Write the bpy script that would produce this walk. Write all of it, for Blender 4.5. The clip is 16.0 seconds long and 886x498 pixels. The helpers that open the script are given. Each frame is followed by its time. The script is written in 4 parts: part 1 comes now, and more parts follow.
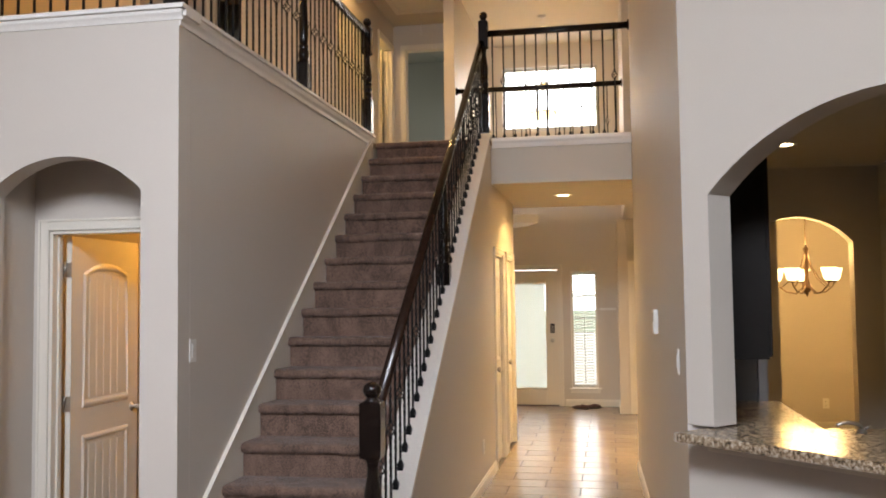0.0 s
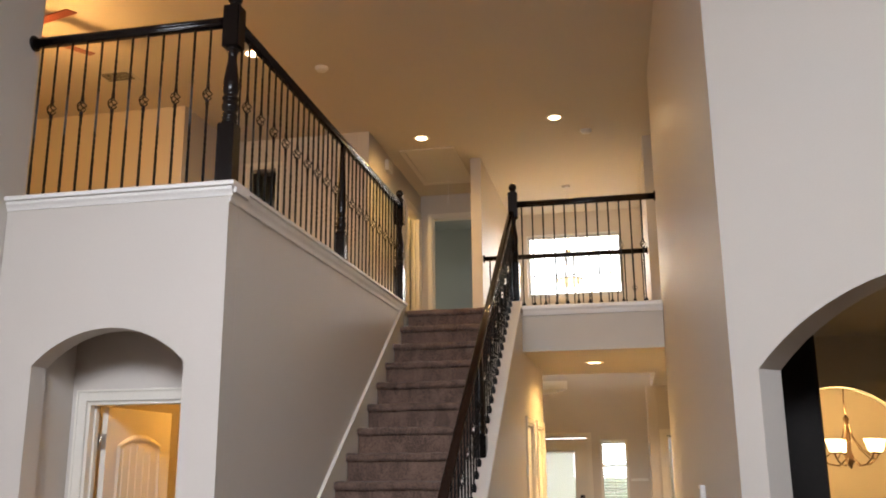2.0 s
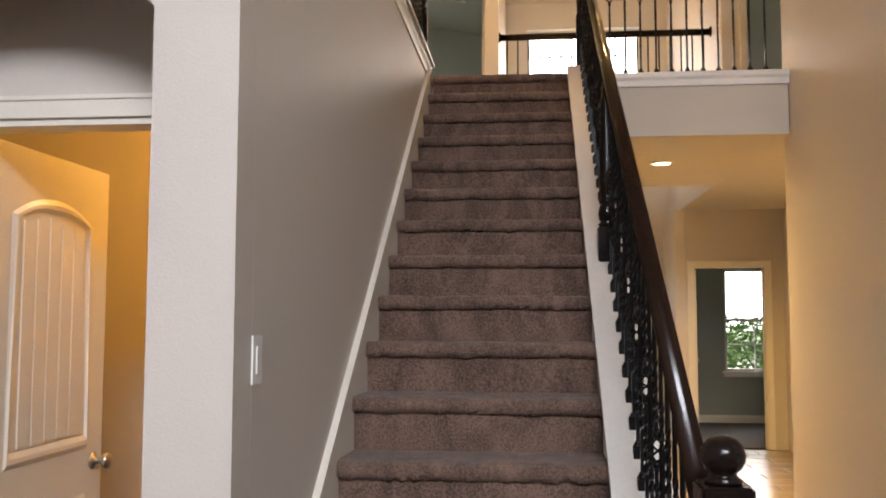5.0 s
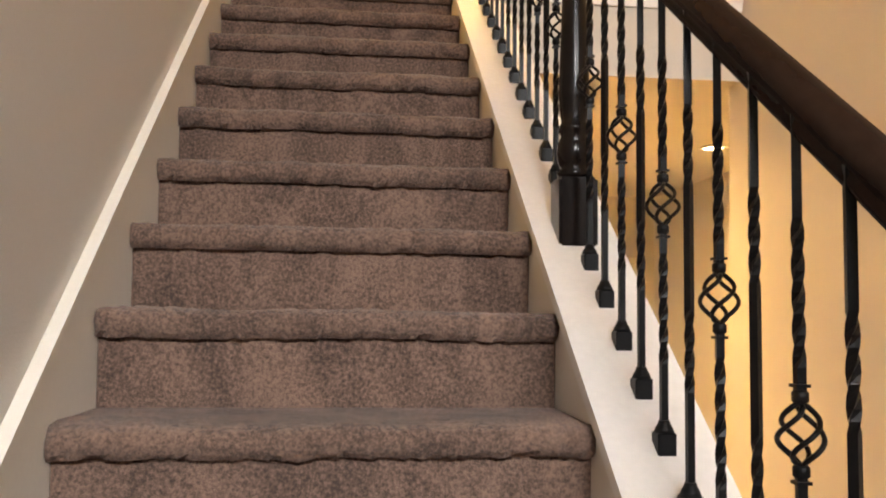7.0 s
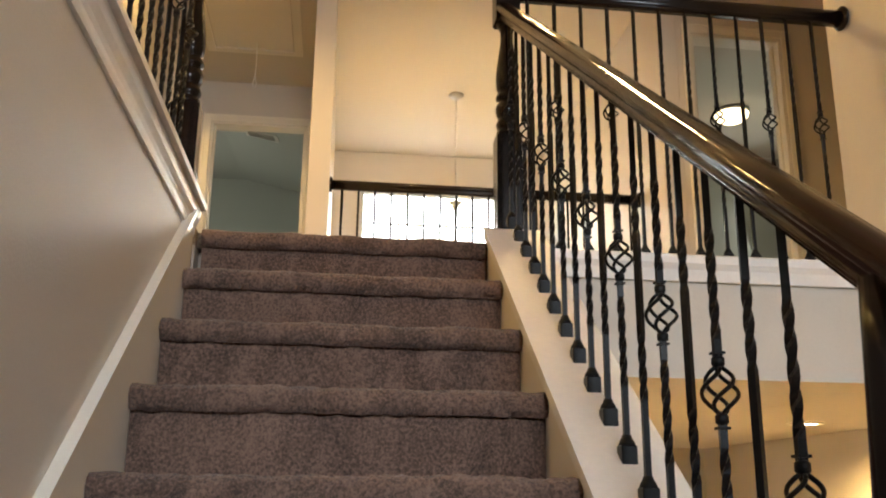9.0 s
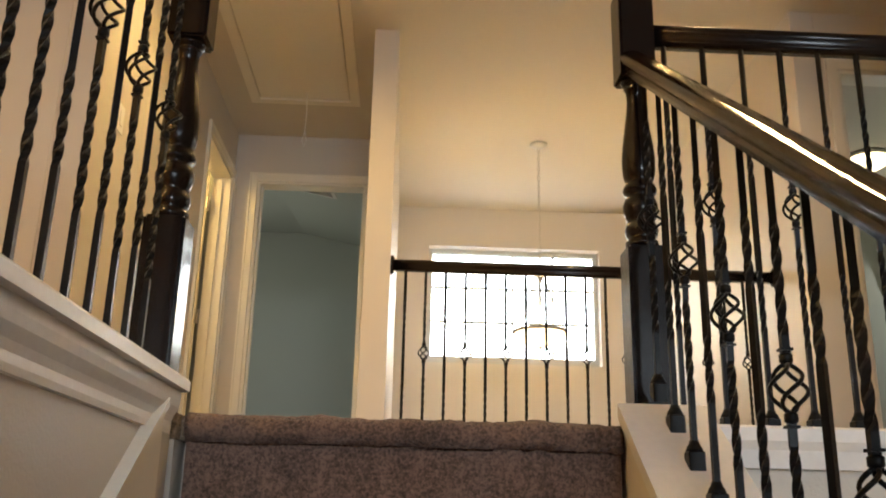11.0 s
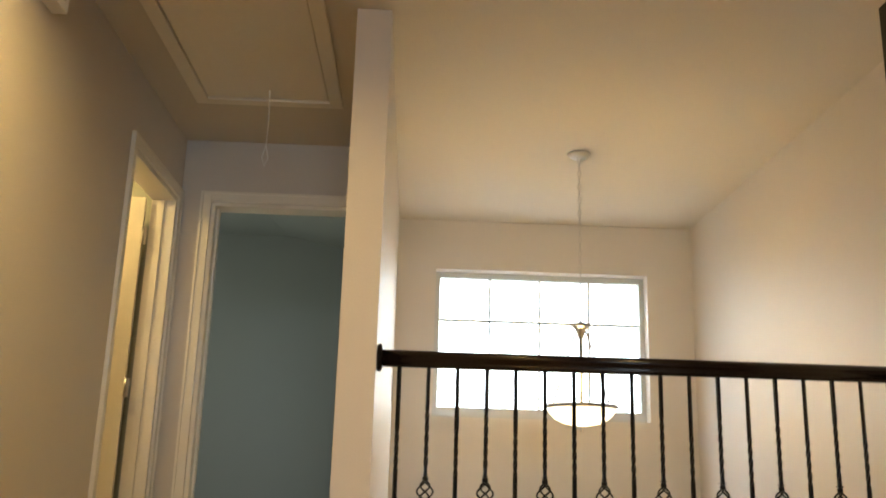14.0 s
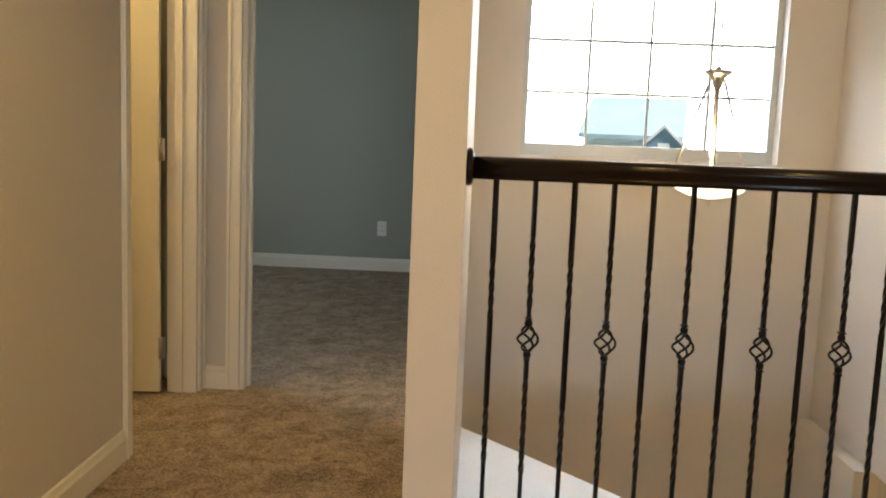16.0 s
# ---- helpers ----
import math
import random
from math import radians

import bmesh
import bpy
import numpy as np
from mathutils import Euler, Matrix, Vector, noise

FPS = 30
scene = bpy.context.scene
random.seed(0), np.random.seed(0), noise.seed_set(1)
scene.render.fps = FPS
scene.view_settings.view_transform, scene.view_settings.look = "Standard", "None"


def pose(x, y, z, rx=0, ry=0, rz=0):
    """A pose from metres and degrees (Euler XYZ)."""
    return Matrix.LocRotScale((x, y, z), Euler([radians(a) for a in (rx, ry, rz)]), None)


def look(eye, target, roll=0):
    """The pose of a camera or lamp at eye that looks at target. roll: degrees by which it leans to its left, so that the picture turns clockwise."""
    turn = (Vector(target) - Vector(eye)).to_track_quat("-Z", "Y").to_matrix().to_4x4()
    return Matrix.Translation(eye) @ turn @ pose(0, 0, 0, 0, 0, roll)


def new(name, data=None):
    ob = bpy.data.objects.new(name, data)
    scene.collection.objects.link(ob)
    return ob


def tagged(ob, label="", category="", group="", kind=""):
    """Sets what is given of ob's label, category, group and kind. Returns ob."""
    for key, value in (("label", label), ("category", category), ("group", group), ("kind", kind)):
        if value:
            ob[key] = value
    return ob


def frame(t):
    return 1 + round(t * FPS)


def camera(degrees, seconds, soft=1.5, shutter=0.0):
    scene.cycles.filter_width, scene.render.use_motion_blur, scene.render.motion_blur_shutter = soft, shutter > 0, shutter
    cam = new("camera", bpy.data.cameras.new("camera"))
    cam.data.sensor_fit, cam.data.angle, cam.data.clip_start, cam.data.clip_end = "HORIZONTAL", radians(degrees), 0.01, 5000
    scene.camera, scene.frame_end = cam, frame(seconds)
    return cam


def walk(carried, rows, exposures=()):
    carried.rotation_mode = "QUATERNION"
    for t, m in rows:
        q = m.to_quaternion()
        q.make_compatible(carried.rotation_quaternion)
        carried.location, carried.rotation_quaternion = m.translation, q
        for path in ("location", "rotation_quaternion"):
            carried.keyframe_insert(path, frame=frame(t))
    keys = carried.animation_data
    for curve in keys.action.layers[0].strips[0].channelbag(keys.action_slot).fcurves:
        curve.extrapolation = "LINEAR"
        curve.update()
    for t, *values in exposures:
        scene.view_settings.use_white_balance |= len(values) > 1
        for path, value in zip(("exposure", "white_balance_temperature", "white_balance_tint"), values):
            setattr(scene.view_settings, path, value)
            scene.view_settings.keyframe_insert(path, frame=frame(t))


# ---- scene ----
cam = camera(52.8, 16.0, 1.9)
PATH = [
    (0, (2.171, -4.098, 1.613), (1.808, -2.135, 1.724), -0.7),
    (0.5, (2.154, -4.115, 1.647), (1.789, -2.162, 1.879), -0.7),
    (1, (2.139, -4.133, 1.667), (1.77, -2.197, 2.005), -0.7),
    (1.5, (2.111, -4.15, 1.672), (1.734, -2.23, 2.086), -0.6),
    (2, (2.045, -4.132, 1.662), (1.658, -2.227, 2.132), -0.5),
    (2.5, (1.913, -4.024, 1.585), (1.516, -2.127, 2.079), -0.4),
    (3, (1.697, -3.728, 1.514), (1.292, -1.83, 1.999), -0.2),
    (3.5, (1.416, -3.407, 1.459), (1.009, -1.491, 1.863), -0.0),
    (4, (1.17, -2.966, 1.448), (0.765, -1.022, 1.691), 0.4),
    (4.5, (0.912, -2.483, 1.413), (0.574, -0.52, 1.59), 0.3),
    (4.7, (0.781, -2.227, 1.431), (0.499, -0.253, 1.59), 0.2),
    (7, (0.487, 0.18, 1.551), (0.716, 2.162, 1.694), 0.7),
    (7.5, (0.485, 0.526, 1.738), (0.764, 2.493, 1.976), 1.2),
    (8, (0.454, 0.778, 1.938), (0.729, 2.723, 2.316), 0.9),
    (8.5, (0.456, 1.054, 2.113), (0.714, 2.979, 2.591), 0.7),
    (9, (0.449, 1.311, 2.294), (0.683, 3.225, 2.827), 0.6),
    (9.5, (0.45, 1.528, 2.46), (0.635, 3.436, 3.031), 0.6),
    (10, (0.453, 1.777, 2.609), (0.575, 3.684, 3.197), 0.7),
    (12.5, (0.487, 2.766, 3.358), (0.55, 4.679, 3.937), 1.5),
    (13, (0.485, 2.994, 3.528), (0.544, 4.908, 4.105), 1.6),
    (13.5, (0.509, 3.246, 3.678), (0.568, 5.16, 4.254), 1.7),
    (14, (0.506, 3.458, 3.753), (0.564, 5.395, 4.247), 1.7),
    (14.5, (0.541, 3.655, 3.839), (0.608, 5.647, 4.006), 1.8),
    (15, (0.576, 3.896, 3.983), (0.637, 5.895, 3.948), 1.8),
    (15.5, (0.487, 4.076, 4.116), (0.531, 6.069, 3.958), 1.9),
    (16, (0.41, 4.266, 4.238), (0.34, 6.248, 3.979), 2.3),
]
walk(cam, [(t, look(eye, target, roll)) for t, eye, target, roll in PATH], [(0, -0.05, 6900, 14), (4.7, 0.0, 7000, 15), (7, 0.88, 7800, 14), (8.5, 0.62, 6900, 9), (10, 0.28, 6500, 7), (12.5, 0.2, 6500, 5), (13.8, -0.05, 6200, 4), (14.6, -0.3, 6000, 5), (16, -0.1, 6000, 5)])

# ---- world, sun, large lights ----
world = bpy.data.worlds.new("sky")
scene.world = world
world.use_nodes = True
wn = world.node_tree.nodes
sky = wn.new("ShaderNodeTexSky")
sky.sky_type = "NISHITA"
sky.sun_disc = False
sky.sun_elevation = radians(48)
sky.sun_rotation = radians(150)
world.node_tree.links.new(sky.outputs[0], wn["Background"].inputs[0])
wn["Background"].inputs[1].default_value = 0.07


def lamp(name, kind, m, energy, colour, size=0.1, size_y=None):
    d = bpy.data.lights.new(name, kind)
    d.energy, d.color = energy, colour
    if kind == "AREA":
        d.shape, d.size, d.size_y = "RECTANGLE", size, size_y or size
    elif kind == "SUN":
        d.angle = size
    else:
        d.shadow_soft_size = size
    ob = new(name, d)
    ob.matrix_world = m
    return ob


DAY = (0.79, 0.88, 1.0)
WARM = (1.0, 0.65, 0.24)
lamp("sun", "SUN", look((6, -12, 14), (0, 0, 0)), 3.0, (1, 0.95, 0.88), radians(0.5))
# the great room's tall windows, behind the walk
great = lamp("window_light_great_room", "AREA", look((1.4, -5.9, 4.75), (1.0, 0, 1.2)), 132, DAY, 3.2, 1.1)
great.data.spread = radians(88)
# sky light in the openings of the front wall and of the side rooms
lamp("window_light_foyer", "AREA", look((1.36, 9.86, 5.62), (1.36, 7.6, 3.5)), 115, DAY, 1.4, 0.5)
lamp("window_light_bedroom", "AREA", look((-2.45, 9.6, 4.5), (0.5, 9.9, 4.6)), 16, (1, 0.98, 0.93), 1.2, 1.2)
lamp("window_light_study", "AREA", look((3.8, 11.6, 2.75), (3.2, 9, 0.6)), 16, (1, 0.98, 0.93), 1.0, 1.4)
lamp("window_light_side_bedroom", "AREA", look((4.6, 8.6, 4.4), (3.0, 7, 4.0)), 10, (1, 0.98, 0.93), 1.0, 1.2)

# ---- materials ----


def mat(name, colour, rough=0.6, metal=0.0, grain=60.0, vary=0.06, bump=0.05, blot=1.5, spread=0.0, fine=None, spec=0.5):
    """A surface with grain at one scale, blotches at a larger one, and fine relief."""
    m = bpy.data.materials.new(name)
    m.use_nodes = True
    nt = m.node_tree
    n, l = nt.nodes, nt.links
    b = n["Principled BSDF"]
    b.inputs["Roughness"].default_value = rough
    b.inputs["Metallic"].default_value = metal
    b.inputs["Specular IOR Level"].default_value = spec
    tc = n.new("ShaderNodeTexCoord")
    n1, n2 = n.new("ShaderNodeTexNoise"), n.new("ShaderNodeTexNoise")
    n1.inputs["Scale"].default_value, n1.inputs["Detail"].default_value = grain, 3
    n2.inputs["Scale"].default_value, n2.inputs["Detail"].default_value = blot, 4
    l.new(tc.outputs["Object"], n1.inputs["Vector"])
    l.new(tc.outputs["Object"], n2.inputs["Vector"])
    add = n.new("ShaderNodeMath")
    add.operation = "ADD"
    l.new(n1.outputs[0], add.inputs[0])
    l.new(n2.outputs[0], add.inputs[1])
    rng = n.new("ShaderNodeMapRange")
    rng.inputs[1].default_value, rng.inputs[2].default_value = 0.6, 1.4
    rng.inputs[3].default_value, rng.inputs[4].default_value = 1 - vary, 1 + vary
    l.new(add.outputs[0], rng.inputs[0])
    hsv = n.new("ShaderNodeHueSaturation")
    hsv.inputs["Color"].default_value = (*colour, 1)
    if spread:
        oi = n.new("ShaderNodeObjectInfo")
        r2 = n.new("ShaderNodeMapRange")
        r2.inputs[3].default_value, r2.inputs[4].default_value = 1 - spread, 1 + spread
        l.new(oi.outputs["Random"], r2.inputs[0])
        mul = n.new("ShaderNodeMath")
        mul.operation = "MULTIPLY"
        l.new(rng.outputs[0], mul.inputs[0])
        l.new(r2.outputs[0], mul.inputs[1])
        l.new(mul.outputs[0], hsv.inputs["Value"])
    else:
        l.new(rng.outputs[0], hsv.inputs["Value"])
    l.new(hsv.outputs[0], b.inputs["Base Color"])
    rr = n.new("ShaderNodeMapRange")
    rr.inputs[3].default_value, rr.inputs[4].default_value = max(rough - 0.08, 0.02), min(rough + 0.08, 1)
    l.new(n2.outputs[0], rr.inputs[0])
    l.new(rr.outputs[0], b.inputs["Roughness"])
    if bump:
        bp = n.new("ShaderNodeBump")
        bp.inputs["Strength"].default_value, bp.inputs["Distance"].default_value = bump, 0.01
        src = n1
        if fine:
            src = n.new("ShaderNodeTexNoise")
            src.inputs["Scale"].default_value, src.inputs["Detail"].default_value = fine, 2
            l.new(tc.outputs["Object"], src.inputs["Vector"])
        l.new(src.outputs[0], bp.inputs["Height"])
        l.new(bp.outputs[0], b.inputs["Normal"])
    return m


def glow(name, colour, strength):
    m = bpy.data.materials.new(name)
    m.use_nodes = True
    b = m.node_tree.nodes["Principled BSDF"]
    b.inputs["Base Color"].default_value = (*colour, 1)
    b.inputs["Emission Color"].default_value = (*colour, 1)
    b.inputs["Emission Strength"].default_value = strength
    return m


def carpet_mat(name, dark, light, rough=0.95):
    """Cut-pile carpet: tufts in two tones, brushed patches, deep fine relief."""
    m = mat(name, light, rough, 0, 220, 0.18, 0.0, 5)
    nt = m.node_tree
    n, l = nt.nodes, nt.links
    b = n["Principled BSDF"]
    b.inputs["Sheen Weight"].default_value = 0.1
    tc = n.new("ShaderNodeTexCoord")
    v = n.new("ShaderNodeTexNoise")
    v.inputs["Scale"].default_value, v.inputs["Detail"].default_value, v.inputs["Roughness"].default_value = 130, 4, 0.75
    p = n.new("ShaderNodeTexNoise")
    p.inputs["Scale"].default_value, p.inputs["Detail"].default_value, p.inputs["Roughness"].default_value = 9, 6, 0.65
    p.inputs["Distortion"].default_value = 0.8
    mp = n.new("ShaderNodeMapping")
    mp.inputs["Scale"].default_value = (1.0, 1.0, 0.45)
    l.new(tc.outputs["Object"], v.inputs["Vector"])
    l.new(tc.outputs["Object"], mp.inputs["Vector"])
    l.new(mp.outputs[0], p.inputs["Vector"])
    s = n.new("ShaderNodeMath")
    s.operation = "MULTIPLY_ADD"
    s.inputs[1].default_value = 0.5
    l.new(p.outputs[0], s.inputs[0])
    l.new(v.outputs[0], s.inputs[2])
    ramp = n.new("ShaderNodeValToRGB")
    ramp.color_ramp.elements[0].position, ramp.color_ramp.elements[0].color = 0.72, (*dark, 1)
    ramp.color_ramp.elements[1].position, ramp.color_ramp.elements[1].color = 1.0, (*light, 1)
    sub = n.new("ShaderNodeMath")
    sub.operation = "SUBTRACT"
    sub.inputs[1].default_value = -0.11
    l.new(s.outputs[0], sub.inputs[0])
    l.new(sub.outputs[0], ramp.inputs[0])
    l.new(ramp.outputs[0], b.inputs["Base Color"])
    bp = n.new("ShaderNodeBump")
    bp.inputs["Strength"].default_value, bp.inputs["Distance"].default_value = 0.8, 0.010
    l.new(v.outputs[0], bp.inputs["Height"])
    l.new(bp.outputs[0], b.inputs["Normal"])
    return m


def granite_mat():
    m = mat("granite", (0.45, 0.38, 0.30), 0.2, 0, 80, 0.1, 0.0, 6)
    n, l = m.node_tree.nodes, m.node_tree.links
    tc = n.new("ShaderNodeTexCoord")
    v = n.new("ShaderNodeTexNoise")
    v.inputs["Scale"].default_value, v.inputs["Detail"].default_value, v.inputs["Roughness"].default_value = 55, 6, 0.7
    l.new(tc.outputs["Object"], v.inputs["Vector"])
    ramp = n.new("ShaderNodeValToRGB")
    e = ramp.color_ramp.elements
    e[0].position, e[0].color = 0.38, (0.02, 0.016, 0.012, 1)
    e[1].position, e[1].color = 0.62, (0.62, 0.54, 0.44, 1)
    mid = e.new(0.5)
    mid.color = (0.30, 0.21, 0.13, 1)
    l.new(v.outputs[0], ramp.inputs[0])
    l.new(ramp.outputs[0], n["Principled BSDF"].inputs["Base Color"])
    return m


def blind_mat():
    """Thin white vinyl that lets daylight through."""
    m = mat("white_blind", (0.82, 0.81, 0.78), 0.5, 0, 80, 0.03, 0.02, 3.0)
    n, l = m.node_tree.nodes, m.node_tree.links
    t, mix = n.new("ShaderNodeBsdfTranslucent"), n.new("ShaderNodeMixShader")
    t.inputs["Color"].default_value = (0.85, 0.87, 0.82, 1)
    mix.inputs[0].default_value = 0.55
    l.new(n["Principled BSDF"].outputs[0], mix.inputs[1])
    l.new(t.outputs[0], mix.inputs[2])
    l.new(mix.outputs[0], n["Material Output"].inputs["Surface"])
    return m


def glass_mat():
    m = bpy.data.materials.new("glass")
    m.use_nodes = True
    b = m.node_tree.nodes["Principled BSDF"]
    b.inputs["Transmission Weight"].default_value = 1.0
    b.inputs["Roughness"].default_value = 0.0
    b.inputs["IOR"].default_value = 1.05
    return m


PAINT = mat("greige_wall_paint", (0.60, 0.55, 0.495), 0.50, 0, 150, 0.03, 0.10, 0.8, spec=0.4)
CEIL = mat("ceiling_paint", (0.61, 0.56, 0.49), 0.85, 0, 120, 0.03, 0.2, 0.7)
BLUE = mat("grey_green_bedroom_paint", (0.34, 0.355, 0.315), 0.8, 0, 240, 0.03, 0.1, 0.8)
TRIM = mat("white_trim_paint", (0.76, 0.715, 0.63), 0.35, 0, 90, 0.03, 0.03, 2.0)
CAPW = mat("white_cap_paint", (0.82, 0.79, 0.75), 0.4, 0, 60, 0.05, 0.04, 3.0)
DOORP = mat("door_paint", (0.74, 0.69, 0.60), 0.4, 0, 90, 0.03, 0.03, 2.0)
DARKWOOD = mat("espresso_stained_wood", (0.009, 0.0055, 0.0045), 0.2, 0, 45, 0.25, 0.03, 4.0, spec=0.3)
RAILWOOD = mat("polished_handrail_wood", (0.017, 0.008, 0.005), 0.15, 0, 35, 0.3, 0.02, 4.0, spec=0.24)
IRON = mat("black_wrought_iron", (0.006, 0.006, 0.0068), 0.36, 0.0, 160, 0.2, 0.08, 8.0, spec=0.2)
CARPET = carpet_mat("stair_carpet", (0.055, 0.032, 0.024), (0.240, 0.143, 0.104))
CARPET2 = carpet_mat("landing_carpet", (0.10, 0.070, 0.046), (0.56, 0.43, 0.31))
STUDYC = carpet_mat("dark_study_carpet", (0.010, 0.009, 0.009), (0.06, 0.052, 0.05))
TILE = mat("beige_floor_tile", (0.30, 0.24, 0.185), 0.24, 0, 25, 0.12, 0.03, 3.0, spread=0.08)
GROUT = mat("grout", (0.05, 0.042, 0.034), 0.9, 0, 120, 0.08, 0.1, 4.0)
NICKEL = mat("brushed_nickel", (0.55, 0.52, 0.48), 0.3, 1.0, 200, 0.05, 0.03, 6.0)
BRONZE = mat("aged_bronze", (0.085, 0.05, 0.028), 0.35, 0.6, 90, 0.15, 0.05, 6.0)
STEEL = mat("stainless_steel", (0.60, 0.60, 0.60), 0.38, 0.6, 150, 0.05, 0.03, 3.0)
FRIDGE = mat("dark_fridge_side", (0.16, 0.15, 0.14), 0.5, 0, 200, 0.05, 0.05, 3.0)
CABINET = mat("dark_cabinet_wood", (0.008, 0.006, 0.005), 0.5, 0, 40, 0.2, 0.04, 4.0, spec=0.2)
PLASTIC = mat("white_plastic", (0.78, 0.77, 0.74), 0.35, 0, 100, 0.02, 0.02, 4.0)
# white sash greyed down, its shade against the daylight held in the colour
SASH = mat("shaded_white_vinyl", (0.50, 0.50, 0.48), 0.4, 0, 80, 0.03, 0.03, 3.0)
VENTM = mat("vent_metal", (0.55, 0.53, 0.48), 0.5, 0, 100, 0.03, 0.02, 4.0)
FANWOOD = mat("reddish_fan_blade", (0.22, 0.05, 0.03), 0.35, 0, 40, 0.2, 0.03, 4.0)
GRANITE = granite_mat()
GLASS = glass_mat()
BULB = glow("lit_bulb", (1.0, 0.78, 0.45), 14.0)
SHADE = glow("frosted_shade_lit", (1.0, 0.74, 0.40), 6.0)
BOWL = glow("alabaster_bowl_lit", (1.0, 0.80, 0.50), 3.4)
BLIND = blind_mat()
GRASS = mat("lawn", (0.07, 0.11, 0.035), 0.9, 0, 30, 0.3, 0.3, 0.5)
LEAF = mat("shrub_leaves", (0.10, 0.20, 0.05), 0.7, 0, 30, 0.35, 0.1, 2.0)
CONCRETE = mat("pale_concrete", (0.55, 0.53, 0.49), 0.9, 0, 20, 0.06, 0.1, 0.6)
# far house wall and roof lightened: daylight haze mixed into their colours
SIDING = mat("washed_out_house_wall", (0.72, 0.76, 0.78), 0.8, 0, 6, 0.1, 0.1, 0.5)
ROOFM = mat("washed_out_shingles", (0.42, 0.52, 0.56), 0.9, 0, 8, 0.2, 0.2, 0.6)
GABLE = mat("slate_blue_siding", (0.22, 0.31, 0.40), 0.8, 0, 8, 0.15, 0.1, 0.6)
SHOEM = mat("dark_shoe", (0.05, 0.018, 0.018), 0.6, 0, 80, 0.2, 0.1, 8.0)
SOLE = mat("shoe_sole", (0.02, 0.02, 0.02), 0.7, 0, 80, 0.1, 0.1, 8.0)

# ---- mesh helpers ----


def box(x0, y0, z0, x1, y1, z1, bev=0.0, bm=None):
    """A box, bevelled if asked, in a new bmesh or added to bm."""
    b = bmesh.new()
    bmesh.ops.create_cube(b, size=1.0)
    for v in b.verts:
        v.co = Vector(((x0 + x1) / 2 + v.co.x * (x1 - x0), (y0 + y1) / 2 + v.co.y * (y1 - y0), (z0 + z1) / 2 + v.co.z * (z1 - z0)))
    if bev:
        bmesh.ops.bevel(b, geom=list(b.edges), offset=bev, segments=2, affect="EDGES", profile=0.7)
    return join(bm, b)


def join(bm, b):
    if bm is None:
        return b
    me = bpy.data.meshes.new("tmp")
    b.to_mesh(me)
    b.free()
    bm.from_mesh(me)
    bpy.data.meshes.remove(me)
    return bm


def prism(pts, axis, a, b, bm=None, bev=0.0):
    """A polygon in the plane across an axis, drawn out from a to b along it. x: pts are (y, z); y: (x, z); z: (x, y)."""
    q = bmesh.new()

    def at(p, c):
        return {"x": (c, p[0], p[1]), "y": (p[0], c, p[1]), "z": (p[0], p[1], c)}[axis]
    lo = [q.verts.new(at(p, a)) for p in pts]
    hi = [q.verts.new(at(p, b)) for p in pts]
    f1, f2 = q.faces.new(lo), q.faces.new(hi)
    for i in range(len(pts)):
        j = (i + 1) % len(pts)
        q.faces.new((lo[i], lo[j], hi[j], hi[i]))
    bmesh.ops.recalc_face_normals(q, faces=list(q.faces))
    if bev:
        bmesh.ops.bevel(q, geom=list(q.edges), offset=bev, segments=2, affect="EDGES", profile=0.7)
    else:
        bmesh.ops.triangulate(q, faces=[f1, f2])
    return join(bm, q)


def lathe(profile, seg=20, c=(0, 0, 0), bm=None):
    """A turned shape from (radius, z) pairs."""
    q = bmesh.new()
    rings = []
    for r, z in profile:
        rings.append([q.verts.new((c[0] + r * math.cos(2 * math.pi * i / seg), c[1] + r * math.sin(2 * math.pi * i / seg), c[2] + z)) for i in range(seg)])
    for k in range(len(rings) - 1):
        for i in range(seg):
            j = (i + 1) % seg
            f = q.faces.new((rings[k][i], rings[k][j], rings[k + 1][j], rings[k + 1][i]))
            f.smooth = True
    q.faces.new(list(reversed(rings[0])))
    q.faces.new(rings[-1])
    return join(bm, q)


def tube(path, r, sides=8, bm=None, closed=False):
    """A round bar along points."""
    q = bmesh.new()
    pts = [Vector(p) for p in path]
    rings, nrm = [], None
    for i, p in enumerate(pts):
        a = pts[i - 1] if i or closed else p
        b = pts[(i + 1) % len(pts)] if i < len(pts) - 1 or closed else p
        d = (b - a).normalized()
        if nrm is None:
            nrm = d.orthogonal().normalized()
        nrm = (nrm - d * nrm.dot(d)).normalized()
        s = d.cross(nrm)
        rings.append([q.verts.new(p + r * (math.cos(2 * math.pi * k / sides) * nrm + math.sin(2 * math.pi * k / sides) * s)) for k in range(sides)])
    n = len(rings)
    for i in range(n if closed else n - 1):
        for k in range(sides):
            j = (k + 1) % sides
            q.faces.new((rings[i][k], rings[i][j], rings[(i + 1) % n][j], rings[(i + 1) % n][k])).smooth = True
    if not closed:
        q.faces.new(list(reversed(rings[0])))
        q.faces.new(rings[-1])
    bmesh.ops.recalc_face_normals(q, faces=list(q.faces))
    return join(bm, q)


def mesh(name, bm, material):
    me = bpy.data.meshes.new(name)
    bm.to_mesh(me)
    bm.free()
    me.materials.append(material)
    return me


def part(name, bm, material, parent, label=""):
    """One mesh object under a thing or under a part. bm: a bmesh, or a mesh to share."""
    me = bm if isinstance(bm, bpy.types.Mesh) else mesh(name, bm, material)
    ob = new(name, me)
    ob.parent = parent
    if label:
        ob["label"] = label
    return ob


